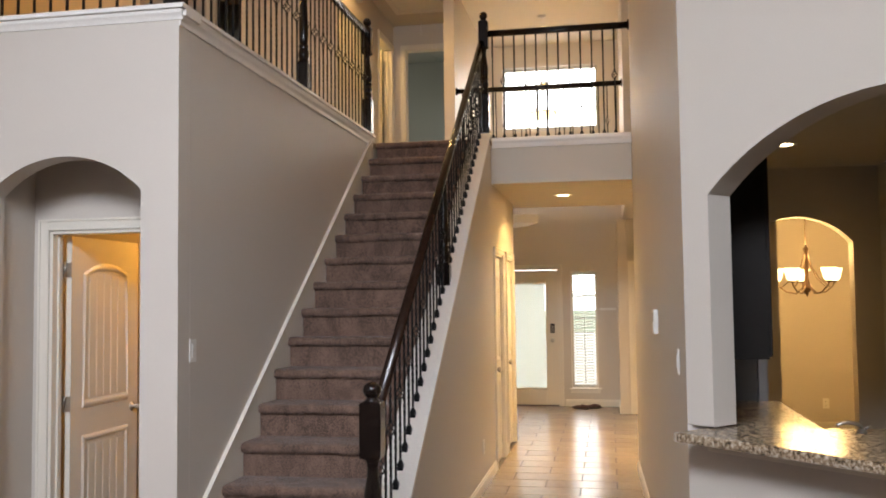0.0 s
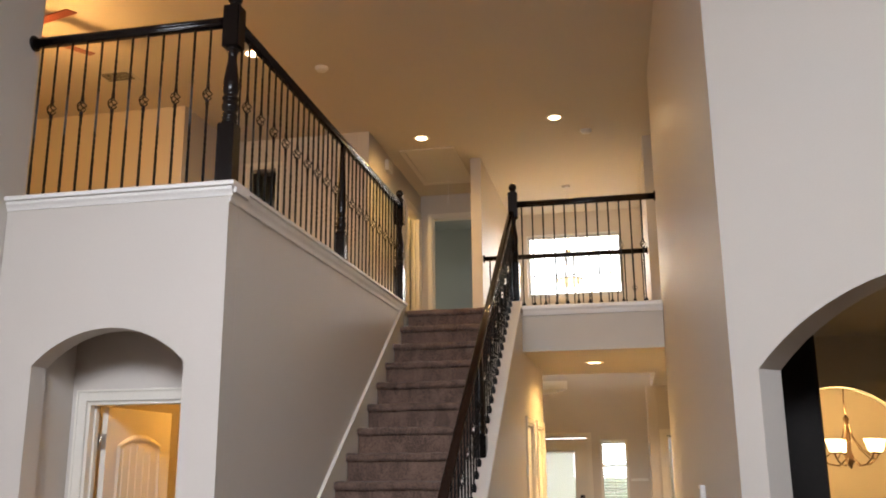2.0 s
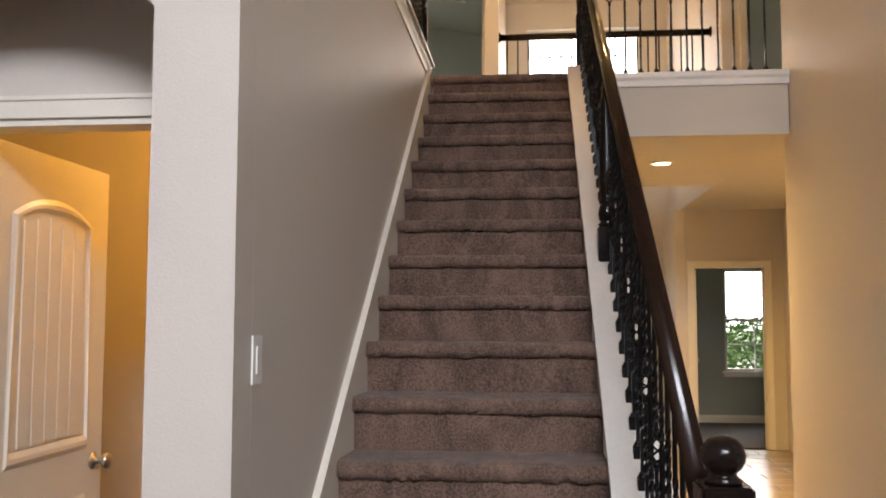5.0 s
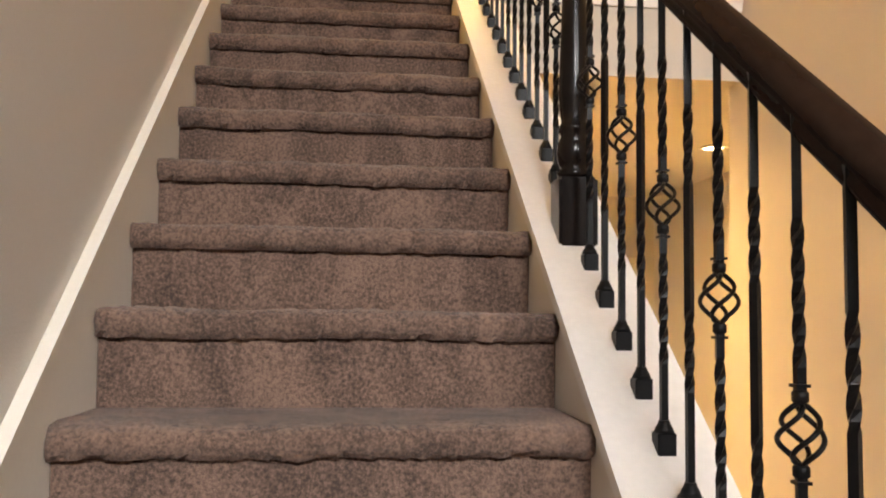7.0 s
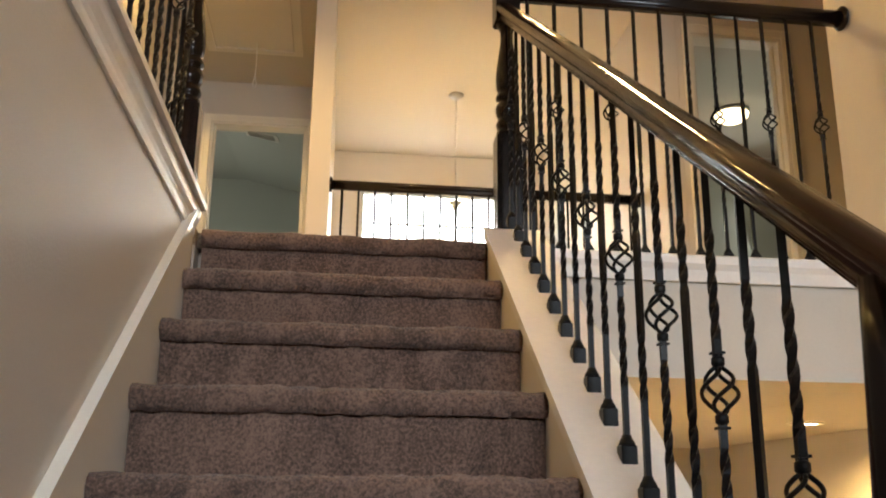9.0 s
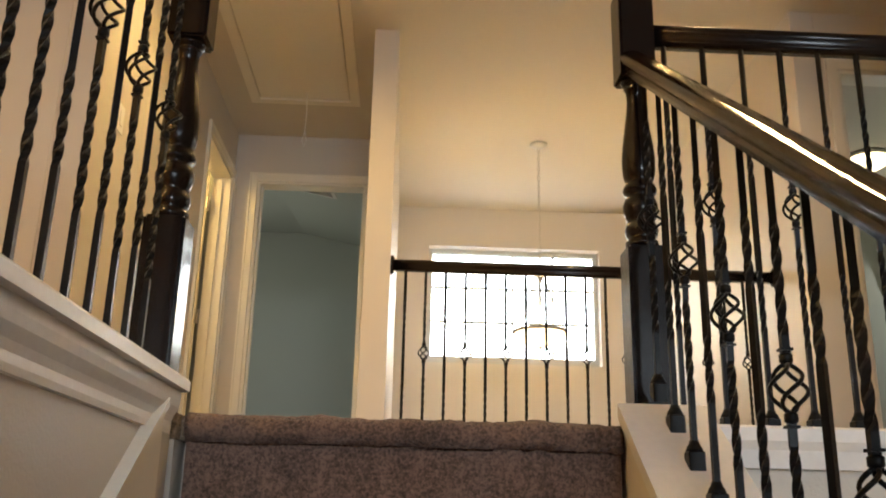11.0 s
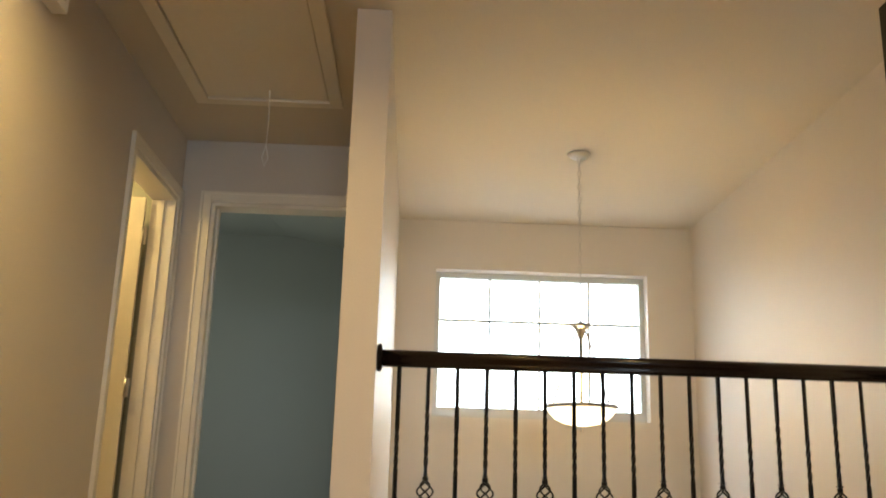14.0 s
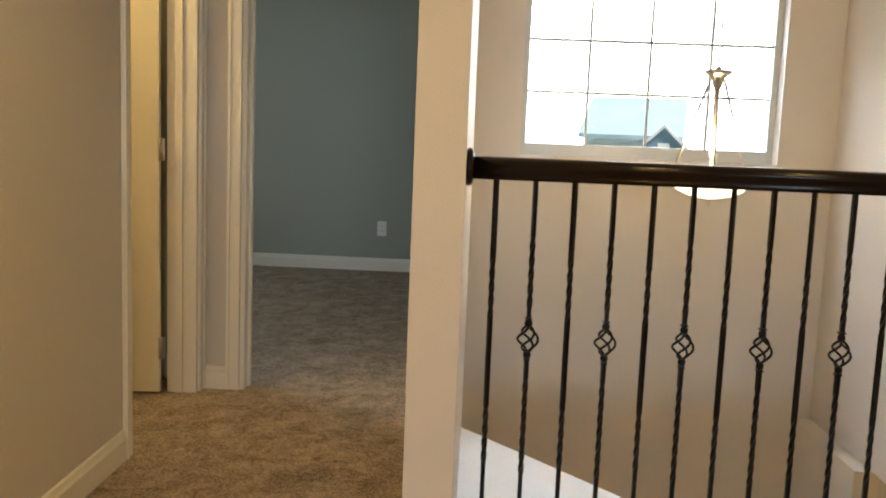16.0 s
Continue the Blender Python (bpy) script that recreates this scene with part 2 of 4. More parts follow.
def thing(name, label, category, at=(0, 0, 0), rz=0, group="", kind=""):
    e = new(name)
    e.empty_display_size = 0.1
    e.matrix_world = pose(*at, 0, 0, rz)
    return tagged(e, label, category, group, kind)


def setting(name, bm, material, label="", category=""):
    return tagged(new(name, mesh(name, bm, material)), label, category, "", "structure")


def wall(name, axis, c0, c1, a0, a1, z0, z1, holes=(), material=PAINT, label=""):
    """A wall from a0 to a1, c0 to c1 thick; axis: the way it runs; holes: (a, b, low, high)."""
    bm = bmesh.new()

    def put(p0, p1, q0, q1):
        if p1 - p0 > 1e-4 and q1 - q0 > 1e-4:
            if axis == "x":
                box(p0, c0, q0, p1, c1, q1, 0, bm)
            else:
                box(c0, p0, q0, c1, p1, q1, 0, bm)
    at = a0
    for h0, h1, low, high in sorted(holes):
        put(at, h0, z0, z1)
        put(h0, h1, z0, low)
        put(h0, h1, high, z1)
        at = h1
    put(at, a1, z0, z1)
    return setting(name, bm, material, label, "wall")


def arc(x0, x1, spring, apex, n=20):
    """Points of a low arch from (x0, spring) over the apex to (x1, spring)."""
    h, w = apex - spring, (x1 - x0) / 2
    r = (w * w + h * h) / (2 * h)
    t = math.asin(w / r)
    return [((x0 + x1) / 2 + r * math.sin(-t + 2 * t * i / n), apex - r + r * math.cos(-t + 2 * t * i / n)) for i in range(n + 1)]

# ---- the large structure ----
Z2, RISE, RUN, TOP_Y = 3.104, 0.194, 0.265, 4.1
LOW, HIGH = 2.69, 5.45      # ceilings of the two storeys


def slope(y):
    """Height of the line over the stair's nosings."""
    return Z2 + (y - TOP_Y) * RISE / RUN


floor = setting("floor", box(-5.2, -6.3, -0.12, 6.2, 11.2, -0.006), GROUT, "beige ceramic tile floor with dark grout joints", "floor")

# arched niche wall below the loft
pts = [(-1.35, 0), (-1.10, 0)] + arc(-1.10, -0.21, 2.20, 2.39) + [(-0.21, 0), (0, 0), (0, 3.10), (-1.35, 3.10)]
setting("wall_niche_arch", prism(pts, "y", 0.155, 0.29), PAINT, "pale painted wall with an arched niche opening", "wall")
setting("wall_niche_side", box(-1.35, 0.292, 0, -1.13, 0.598, 2.688), PAINT, "greige niche side wall", "wall")
wall("wall_niche_door", "x", 0.60, 0.70, -2.3, -0.122, 0, 2.688, [(-1.025, -0.265, 0, 2.03)], label="greige wall round the niche door")
wall("wall_stair_left", "y", -0.12, 0.0, 0.292, 4.06, 0, 3.10, label="greige wall beside the carpeted stairs")
wall("wall_powder_back", "x", 2.6, 2.7, -2.3, -0.122, 0, 2.688, label="warm lit wall of the small room")
wall("wall_powder_left", "y", -2.4, -2.3, 0.6, 2.7, 0, 2.688, label="warm lit side wall of the small room")
wall("wall_great_left", "y", -1.47, -1.352, -6.0, 0.29, 0, HIGH, label="tall greige wall of the great room")
wall("wall_loft_front", "x", 0.155, 0.29, -5.0, -1.472, Z2, HIGH, label="loft wall")
wall("wall_loft_left", "y", -5.12, -5.0, 0.155, 5.4, Z2, HIGH, label="loft side wall")
wall("wall_loft_back", "x", 4.12, 4.24, -5.0, -2.45, Z2, HIGH, label="tan loft wall")
wall("wall_loft_return", "y", -2.57, -2.45, 4.242, 5.298, Z2, HIGH, label="loft return wall")
wall("wall_loft_passage", "x", 5.30, 5.42, -2.57, -0.862, Z2, HIGH, [(-2.22, -1.86, Z2, 5.1)], label="loft wall with a dark doorway")
wall("wall_dark_room", "x", 6.6, 6.7, -2.6, -0.87, Z2, HIGH, material=BLUE, label="back wall of the unlit room")
wall("wall_dark_room_side", "y", -2.7, -2.6, 5.42, 6.7, Z2, HIGH, material=BLUE, label="side wall of the unlit room")
wall("wall_hall_left", "y", -0.86, -0.74, 5.30, 8.09, Z2, HIGH, [(7.17, 7.90, Z2, 5.10)], label="warm lit wall of the upper passage")
wall("wall_bedroom_door", "x", 7.97, 8.09, -0.738, 0.248, Z2, HIGH, [(-0.57, 0.165, Z2, 5.105)], label="wall round the bedroom doorway")
wall("wall_closet_back", "y", -2.1, -2.0, 6.7, 8.09, Z2, HIGH, label="closet wall")
wall("wall_closet_side", "x", 6.72, 6.80, -2.0, -0.862, Z2, HIGH, label="closet wall")
wall("wall_foyer_left", "y", 0.25, 0.38, 6.50, 9.32, LOW + 0.003, HIGH, label="narrow wall end beside the foyer opening")
wall("wall_foyer_left_low", "y", 0.25, 0.38, 6.18, 9.32, 0, LOW - 0.002, label="foyer wall")
wall("wall_bedroom_right", "y", 0.25, 0.38, 9.502, 11.40, Z2, 6.0, material=BLUE, label="grey green bedroom wall")
wall("wall_bedroom_back", "x", 11.40, 11.52, -2.7, 0.38, Z2, 6.0, material=BLUE, label="grey green bedroom wall")
wall("wall_bedroom_left", "y", -2.7, -2.58, 8.09, 11.40, Z2, 6.0, [(9.0, 10.2, 3.9, 5.1)], material=BLUE, label="grey green bedroom wall")
wall("wall_bedroom_near", "x", 8.092, 8.12, -2.58, -0.66, Z2, HIGH, material=BLUE, label="grey green bedroom wall")
FRONT = [(0.50, 1.43, 0, 2.04)]
wall("wall_front", "x", 9.32, 9.50, 0.25, 1.535, 0, LOW, FRONT, label="tan foyer wall round the front door")
wall("wall_front_side", "x", 9.32, 9.50, 1.535, 2.52, 0, LOW, [(1.61, 2.0, 0.27, 2.0)], label="tan foyer wall round the sidelight")
wall("wall_front_upper", "x", 9.32, 9.50, 0.25, 2.52, LOW, HIGH, [(0.64, 2.07, 4.13, 5.11)], label="tan upper foyer wall with a wide window")
wall("wall_foyer_right", "y", 2.38, 2.50, 6.15, 9.318, LOW + 0.003, HIGH, label="upper foyer side wall washed by daylight")
wall("wall_foyer_right_low", "y", 2.30, 2.42, 8.50, 9.318, 0, LOW - 0.002, label="foyer side wall")
wall("wall_study_door", "x", 8.50, 8.62, 2.422, 3.62, 0, LOW - 0.002, [(2.50, 3.30, 0, 2.04)], label="tan wall round the study doorway")
wall("wall_alcove_right", "y", 3.50, 3.62, 4.052, 8.498, 0, LOW - 0.002, label="alcove side wall")
wall("wall_study_back", "x", 11.0, 11.12, 2.3, 5.0, 0, LOW, [(3.36, 4.20, 0.72, 2.14)], material=BLUE, label="grey green study wall with a window")
wall("wall_study_left", "y", 2.42, 2.50, 9.502, 11.0, 0, LOW, material=BLUE, label="grey green study wall")
wall("wall_study_near", "x", 8.622, 8.64, 3.32, 5.0, 0, LOW, material=BLUE, label="grey green study wall")
wall("wall_study_right", "y", 5.0, 5.1, 8.5, 11.1, 0, LOW, material=BLUE, label="grey green study wall")

# wall under the stair rail, then along the ground floor hall
setting("wall_stair_knee", prism([(0.0, 0), (4.25, 0), (4.25, 3.05), (4.10, 3.105), (0.0, slope(0) + 0.01)], "x", 0.945, 1.10), PAINT, "greige wall below the stair rail", "wall")
wall("wall_hall_doors", "y", 0.98, 1.10, 4.252, 6.18, 0, LOW - 0.002, [(4.36, 5.00, 0, 2.04), (5.36, 6.0, 0, 2.04)], label="warm tan hall wall with two closed doors")
setting("wall_hall_right", prism([(2.50, 0.0), (2.41, 4.40), (2.56, 4.40), (2.65, 0.0)], "z", 0, HIGH), PAINT, "tall tan wall along the hall", "wall")
wall("wall_corridor_near", "x", 4.28, 4.40, 2.562, 4.7, Z2, HIGH, label="corridor wall")
wall("wall_corridor_end", "y", 4.70, 4.82, 4.28, 8.9, Z2, HIGH, [(7.0, 8.2, 3.9, 5.1)], label="corridor end wall")
wall("wall_corridor_door", "x", 6.15, 6.27, 2.502, 4.698, Z2, HIGH, [(2.60, 3.19, Z2, 5.12)], label="tan corridor wall round a bedroom doorway")
wall("wall_side_bedroom_back", "x", 8.9, 9.0, 2.52, 4.82, Z2, HIGH, material=BLUE, label="grey green side bedroom wall")

# kitchen side: the angled wall with the arched bar opening
bar_wall = setting("wall_bar_arch", prism([(0, 1.05), (0.143, 1.05)] + arc(0.143, 1.75, 2.05, 2.37) + [(1.75, 1.05), (2.45, 1.05), (2.45, HIGH), (0, HIGH)], "y", 0, 0.15), PAINT, "pale angled wall with an arched bar opening", "wall")
bar_low = setting("wall_bar_low", box(0, 0, 0, 2.45, 0.15, 0.998), PAINT, "pale low wall below the bar top", "wall")
for o in (bar_wall, bar_low):
    o.matrix_world = pose(2.50, 0.0, 0, 0, 0, -45)
wall("wall_great_right", "y", 4.23, 4.38, -6.0, -1.74, 0, HIGH, label="great room wall")
wall("wall_kitchen_right", "y", 4.42, 4.54, -1.7, 3.90, 0, LOW, label="kitchen wall")
pts = [(2.58, 0), (3.30, 0)] + arc(3.30, 4.20, 2.05, 2.27) + [(4.20, 0), (5.8, 0), (5.8, LOW), (2.58, LOW)]
setting("wall_dining_arch", prism(pts, "y", 3.90, 4.05), PAINT, "kitchen wall with an arched opening to the dining room", "wall")
wall("wall_dining_back", "x", 7.2, 7.3, 3.62, 5.8, 0, LOW, label="warm lit dining room wall")
wall("wall_dining_right", "y", 5.8, 5.9, 3.9, 7.3, 0, LOW, label="warm lit dining room wall")
wall("wall_great_back", "x", -6.12, -6.0, -1.47, 4.38, 0, HIGH, [(-1.25, 3.05, 3.2, 5.3)], label="great room wall with tall windows")

# ceilings and upper floors
setting("ceiling_upper", box(0.38, 9.0, HIGH + 0.001, 6.0, 9.5, HIGH + 0.15, 0, box(0.25, 9.0, HIGH + 0.001, 0.38, 9.5, HIGH + 0.15, 0, box(-5.1, -6.1, HIGH + 0.001, 6.0, 9.0, HIGH + 0.15))), CEIL, "tan painted ceiling", "ceiling")


def vault(x, y):
    """Height of the bedroom's sloping ceiling."""
    return 5.60 + 0.138 * (y - 9.65) - 0.20 * max(0.0, x + 0.648)


bm = bmesh.new()
grid = [[[bm.verts.new((x, y, vault(x, y) + up)) for y in (8.122, 11.399)] for x in (-2.579, -0.648, 0.249)] for up in (0, 0.06)]
for k in range(2):
    for i in range(2):
        bm.faces.new((grid[k][i][0], grid[k][i + 1][0], grid[k][i + 1][1], grid[k][i][1]))
bmesh.ops.recalc_face_normals(bm, faces=list(bm.faces))
setting("ceiling_bedroom", bm, BLUE, "grey green sloping bedroom ceiling", "ceiling")
setting("roof_cover", box(-2.7, 9.0, 6.001, 0.38, 11.52, 6.09), CEIL, "roof deck over the bedroom", "roof")
bm = box(-5.0, 0.292, LOW, -0.122, 4.1, 3.05)
box(-5.0, 4.1, LOW, 0.0, 5.3, 3.05, 0, bm)
box(-2.6, 5.3, LOW, 0.25, 11.40, 3.05, 0, bm)
box(0.25, 6.5, LOW + 0.001, 0.38, 6.6, 3.05, 0, bm)
setting("ceiling_lower_left", bm, CEIL, "flat painted ceiling under the loft", "ceiling")
for i, b in enumerate(((0.0, 4.20, 0.945, 6.50), (0.947, 4.255, 2.405, 6.60), (0.25, 6.502, 0.945, 6.60), (2.407, 4.402, 4.7, 6.148), (2.407, 6.15, 4.7, 8.498))):
    setting("ceiling_hall_%d" % (i + 1), box(b[0], b[1], LOW, b[2], b[3], 3.05), CEIL, "warm lit painted hall ceiling and bridge edge", "ceiling")
setting("ceiling_kitchen", prism([(2.66, 0.10), (4.30, -1.54), (4.42, -1.54), (4.42, 3.90), (2.57, 3.90)], "z", LOW + 0.002, LOW + 0.1), CEIL, "dim kitchen ceiling", "ceiling")
setting("ceiling_dining", box(2.6, 4.052, LOW + 0.002, 5.9, 7.3, LOW + 0.1), CEIL, "dining room ceiling", "ceiling")
setting("ceiling_study", box(2.42, 8.62, LOW + 0.002, 5.1, 11.1, LOW + 0.1), CEIL, "study ceiling", "ceiling")
bm = box(-5.0, 0.292, 3.052, -0.122, 4.1, Z2)
box(-5.0, 4.1, 3.052, 0.0, 5.3, Z2, 0, bm)
box(-0.74, 5.3, 3.052, 0.25, 8.03, Z2, 0, bm)
box(0.25, 5.3, 3.052, 2.378, 6.56, Z2, 0, bm)
box(0.0, 4.15, 3.052, 0.947, 5.3, Z2, 0, bm)
box(0.947, 4.30, 3.052, 2.378, 5.3, Z2, 0, bm)
box(2.378, 4.402, 3.052, 4.7, 6.2, Z2, 0, bm)
box(-2.0, 6.8, 3.052, -0.74, 8.09, Z2, 0, bm)
box(-2.6, 5.42, 3.052, -0.86, 6.6, Z2, 0, bm)
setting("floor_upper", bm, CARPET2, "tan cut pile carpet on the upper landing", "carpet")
bm = box(-2.58, 8.03, 3.052, 0.25, 11.40, Z2)
box(2.5, 6.2, 3.052, 4.7, 8.9, Z2, 0, bm)
setting("floor_bedroom", bm, CARPET2, "greyish tan bedroom carpet", "carpet")
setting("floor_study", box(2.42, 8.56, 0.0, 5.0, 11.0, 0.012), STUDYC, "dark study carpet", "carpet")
setting("ledge_foyer", prism([(0.382, 7.4), (0.382, 8.85), (1.10, 8.02), (1.3, 7.4)], "z", 2.58, 2.69), CAPW, "white painted plant ledge in the foyer corner", "ledge")

# ---- mouldings ----


def moulding(name, pts, axis, a, b, label="white painted trim", material=TRIM):
    return setting(name, prism(pts, axis, a, b), material, label, "trim")


# cap on the loft's half wall
moulding("trim_cap_front", [(0.115, 3.136), (0.115, 3.156), (0.121, 3.162), (0.33, 3.162), (0.33, 3.102), (0.156, 3.102), (0.156, 3.136)], "x", -1.35, 0.04, "white painted cap on the loft half wall", CAPW)
moulding("trim_cap_side", [(0.04, 3.136), (0.04, 3.156), (0.034, 3.162), (-0.16, 3.162), (-0.16, 3.102), (0.001, 3.102), (0.001, 3.136)], "y", 0.331, 4.02, "white painted cap on the loft half wall", CAPW)
moulding("trim_crown_front", [(0.130, 3.135), (0.1545, 3.135), (0.1545, 3.082), (0.149, 3.083), (0.147, 3.092), (0.141, 3.104), (0.133, 3.114), (0.130, 3.124)], "x", -1.35, 0.024, "white painted crown moulding below the loft cap", CAPW)
moulding("trim_crown_side", [(0.0245, 3.135), (0.0005, 3.135), (0.0005, 3.052), (0.008, 3.053), (0.010, 3.063), (0.010, 3.076), (0.014, 3.088), (0.022, 3.104), (0.0245, 3.118)], "y", 0.156, 4.02, "white painted crown moulding below the loft cap", CAPW)
# cap on the bridge edge
moulding("trim_cap_bridge", [(4.215, 3.09), (4.215, 3.118), (4.222, 3.124), (4.38, 3.124), (4.38, 3.051), (4.256, 3.051), (4.250, 3.03), (4.235, 3.03), (4.228, 3.07)], "x", 1.115, 2.408, "white painted cap along the bridge edge", CAPW)
moulding("trim_cap_foyer", [(6.53, 3.10), (6.53, 3.130), (6.66, 3.130), (6.66, 3.04), (6.605, 3.04), (6.605, 3.10)], "x", 0.382, 2.378, "white painted cap along the foyer edge", CAPW)
# sloping skirts and cap of the stairs


def sloped(y0, y1, low, high):
    return [(y0, slope(y0) + low), (y1, slope(y1) + low), (y1, slope(y1) + high), (y0, slope(y0) + high)]


moulding("trim_stair_skirt", sloped(0.17, 3.93, -0.32, 0.115), "x", 0.001, 0.018, "white painted skirt board along the stairs")
moulding("trim_stair_skirt_lip", sloped(0.17, 3.93, 0.115, 0.135), "x", 0.001, 0.026, "white painted skirt board edge")
moulding("trim_stair_cap", sloped(0.02, 4.10, 0.012, 0.045), "x", 0.925, 1.118, "white painted sloping cap below the balusters", CAPW)
# floor out of view; the dark carpet is added to cut bounced light
setting("floor_great_room", box(-1.35, -6.0, -0.005, 4.2, -0.02, 0.0), CARPET, "unseen great room floor, brown to cut bounced light", "carpet")
moulding("trim_stair_stringer", sloped(0.15, 4.08, -0.30, 0.010), "x", 0.936, 0.944, "white painted inner stringer")


def baseboard(name, axis, c, side, a, b, z=0.0):
    """A moulded baseboard along a wall face at c, standing out to side (1 or -1)."""
    s = side
    pts = [(c + s * 0.001, z + 0.001), (c + s * 0.014, z + 0.001), (c + s * 0.014, z + 0.075), (c + s * 0.009, z + 0.085), (c + s * 0.007, z + 0.10), (c + s * 0.001, z + 0.105)]
    return moulding(name, pts, "y" if axis == "y" else "x", a, b, "white painted baseboard")


baseboard("baseboard_hall_left", "y", 1.10, 1, 0.02, 4.28)
baseboard("baseboard_hall_left_b", "y", 1.10, 1, 5.08, 5.28)
bb = baseboard("baseboard_hall_right", "y", 0.0, -1, 0.0, 4.41)
bb.matrix_world = pose(2.50, 0, 0, 0, 0, 1.17)
baseboard("baseboard_foyer", "x", 9.32, -1, 1.51, 2.30)
baseboard("baseboard_foyer_right", "y", 2.30, -1, 8.50, 9.30)
baseboard("baseboard_upper_hall", "y", -0.74, 1, 5.30, 7.107, Z2)
baseboard("baseboard_upper_hall_b", "y", -0.74, 1, 7.955, 7.968, Z2)
baseboard("baseboard_bedroom_door", "x", 7.97, -1, -0.735, -0.632, Z2)
baseboard("baseboard_pilaster", "x", 6.50, -1, 0.25, 0.38, Z2)
baseboard("baseboard_pilaster_side", "y", 0.25, -1, 6.50, 7.96, Z2)
baseboard("baseboard_bedroom", "x", 11.40, -1, -2.58, 0.25, Z2)
baseboard("baseboard_study", "x", 11.0, -1, 2.5, 5.0, 0.012)
baseboard("baseboard_dining", "x", 7.2, -1, 3.62, 5.8)
baseboard("baseboard_niche", "y", -1.13, 1, 0.30, 0.598)

# ---- the stairs ----
stairs = thing("staircase", "straight staircase carpeted in brown grey pile", "stairs", (0, 0, 0))


def carpet_step(k):
    """One carpeted riser and tread with a rolled nosing, a little uneven."""
    y1, z1 = TOP_Y - RUN * k, Z2 - RISE * k
    rnd = random.Random(k)
    prof = [(y1 + 0.028, z1 - RISE - 0.012), (y1 + 0.026, z1 - 0.12), (y1 + 0.024, z1 - 0.056), (y1 + 0.006, z1 - 0.056), (y1 - 0.006, z1 - 0.045),
            (y1 - 0.011, z1 - 0.026), (y1 - 0.004, z1 - 0.008), (y1 + 0.012, z1 + 0.001), (y1 + 0.05, z1 + 0.002), (y1 + 0.16, z1), (y1 + RUN + 0.03, z1), (y1 + RUN + 0.03, z1 - 0.10), (y1 + 0.09, z1 - RISE - 0.012)]
    q = bmesh.new()
    n = 80
    cols = []
    for i in range(n + 1):
        x = 0.019 + (0.935 - 0.019) * i / n
        sag = 0.0045 * noise.noise((x * 7, k * 3.1, 0.5))
        col = []
        for j, (y, z) in enumerate(prof):
            w = 0.007 * noise.noise((x * 22, y * 20, z * 23)) + 0.0038 * rnd.uniform(-1, 1) if 2 < j < 9 else 0.0
            col.append(q.verts.new((x, y + w - (sag if 2 < j < 9 else 0), z + w * 0.6 + (sag if 2 < j < 10 else 0))))
        cols.append(col)
    m = len(prof)
    for i in range(n):
        for j in range(m):
            f = q.faces.new((cols[i][j], cols[i][(j + 1) % m], cols[i + 1][(j + 1) % m], cols[i + 1][j]))
            f.smooth = 3 < j < 9
    q.faces.new(cols[0])
    q.faces.new(list(reversed(cols[-1])))
    bmesh.ops.recalc_face_normals(q, faces=list(q.faces))
    return q


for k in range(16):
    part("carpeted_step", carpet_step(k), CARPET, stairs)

# ---- railings ----


def square_bar(h, twists, s=0.0057):
    """A square iron bar of height h, twisted within the given stretches."""
    zs, ang, cur = [], [], 0.0
    z = 0.0
    marks = sorted({0.0, h, *[a for a, b in twists], *[b for a, b in twists]})
    for a, b in zip(marks, marks[1:]):
        tw = any(t0 <= a + 1e-6 and b <= t1 + 1e-6 for t0, t1 in twists)
        n = max(2, int((b - a) / 0.012)) if tw else 1
        for i in range(n):
            zs.append(a + (b - a) * i / n)
            ang.append(cur)
            if tw:
                cur += (b - a) / n / 0.075 * math.pi
    zs.append(h)
    ang.append(cur)
    q = bmesh.new()
    rings = [[q.verts.new((s * 1.414 * math.cos(t + math.pi / 4 + k * math.pi / 2), s * 1.414 * math.sin(t + math.pi / 4 + k * math.pi / 2), z)) for k in range(4)] for z, t in zip(zs, ang)]
    for i in range(len(rings) - 1):
        for k in range(4):
            q.faces.new((rings[i][k], rings[i][(k + 1) % 4], rings[i + 1][(k + 1) % 4], rings[i + 1][k]))
    return q


def basket_bm(h=0.070, r=0.0235):
    """Four bowed and twisted wires of a basket knot, with a collar at each end."""
    q = bmesh.new()
    for k in range(4):
        path = []
        for i in range(15):
            u = i / 14
            t = k * math.pi / 2 + u * math.pi * 1.0
            rr = 0.004 + r * math.sin(math.pi * u) ** 0.85
            path.append((rr * math.cos(t), rr * math.sin(t), (u - 0.5) * h))
        tube(path, 0.0034, 6, q)
    for s in (-1, 1):
        lathe([(0.006, s * 0.043 - 0.009), (0.0105, s * 0.043 - 0.005), (0.0105, s * 0.043 + 0.005), (0.006, s * 0.043 + 0.009)], 8, (0, 0, 0), q)
        box(-0.009, -0.009, s * 0.056 - 0.002, 0.009, 0.009, s * 0.056 + 0.002, 0, q)
    return q


def shoe_bm(tilt=0.0):
    q = box(-0.016, -0.016, -0.012, 0.016, 0.016, 0.020)
    bmesh.ops.bevel(q, geom=list(q.edges), offset=0.002, segments=1, affect="EDGES")
    lathe([(0.018, 0.020), (0.015, 0.028), (0.011, 0.034), (0.0095, 0.040)], 8, (0, 0, 0), q)
    for v in q.verts:
        if v.co.z < 0:
            v.co.z += v.co.y * tilt
    return q


SHOE = mesh("shoe", shoe_bm(), IRON)
SHOE_S = mesh("shoe", shoe_bm(RISE / RUN), IRON)
BASKET = mesh("basket", basket_bm(), IRON)


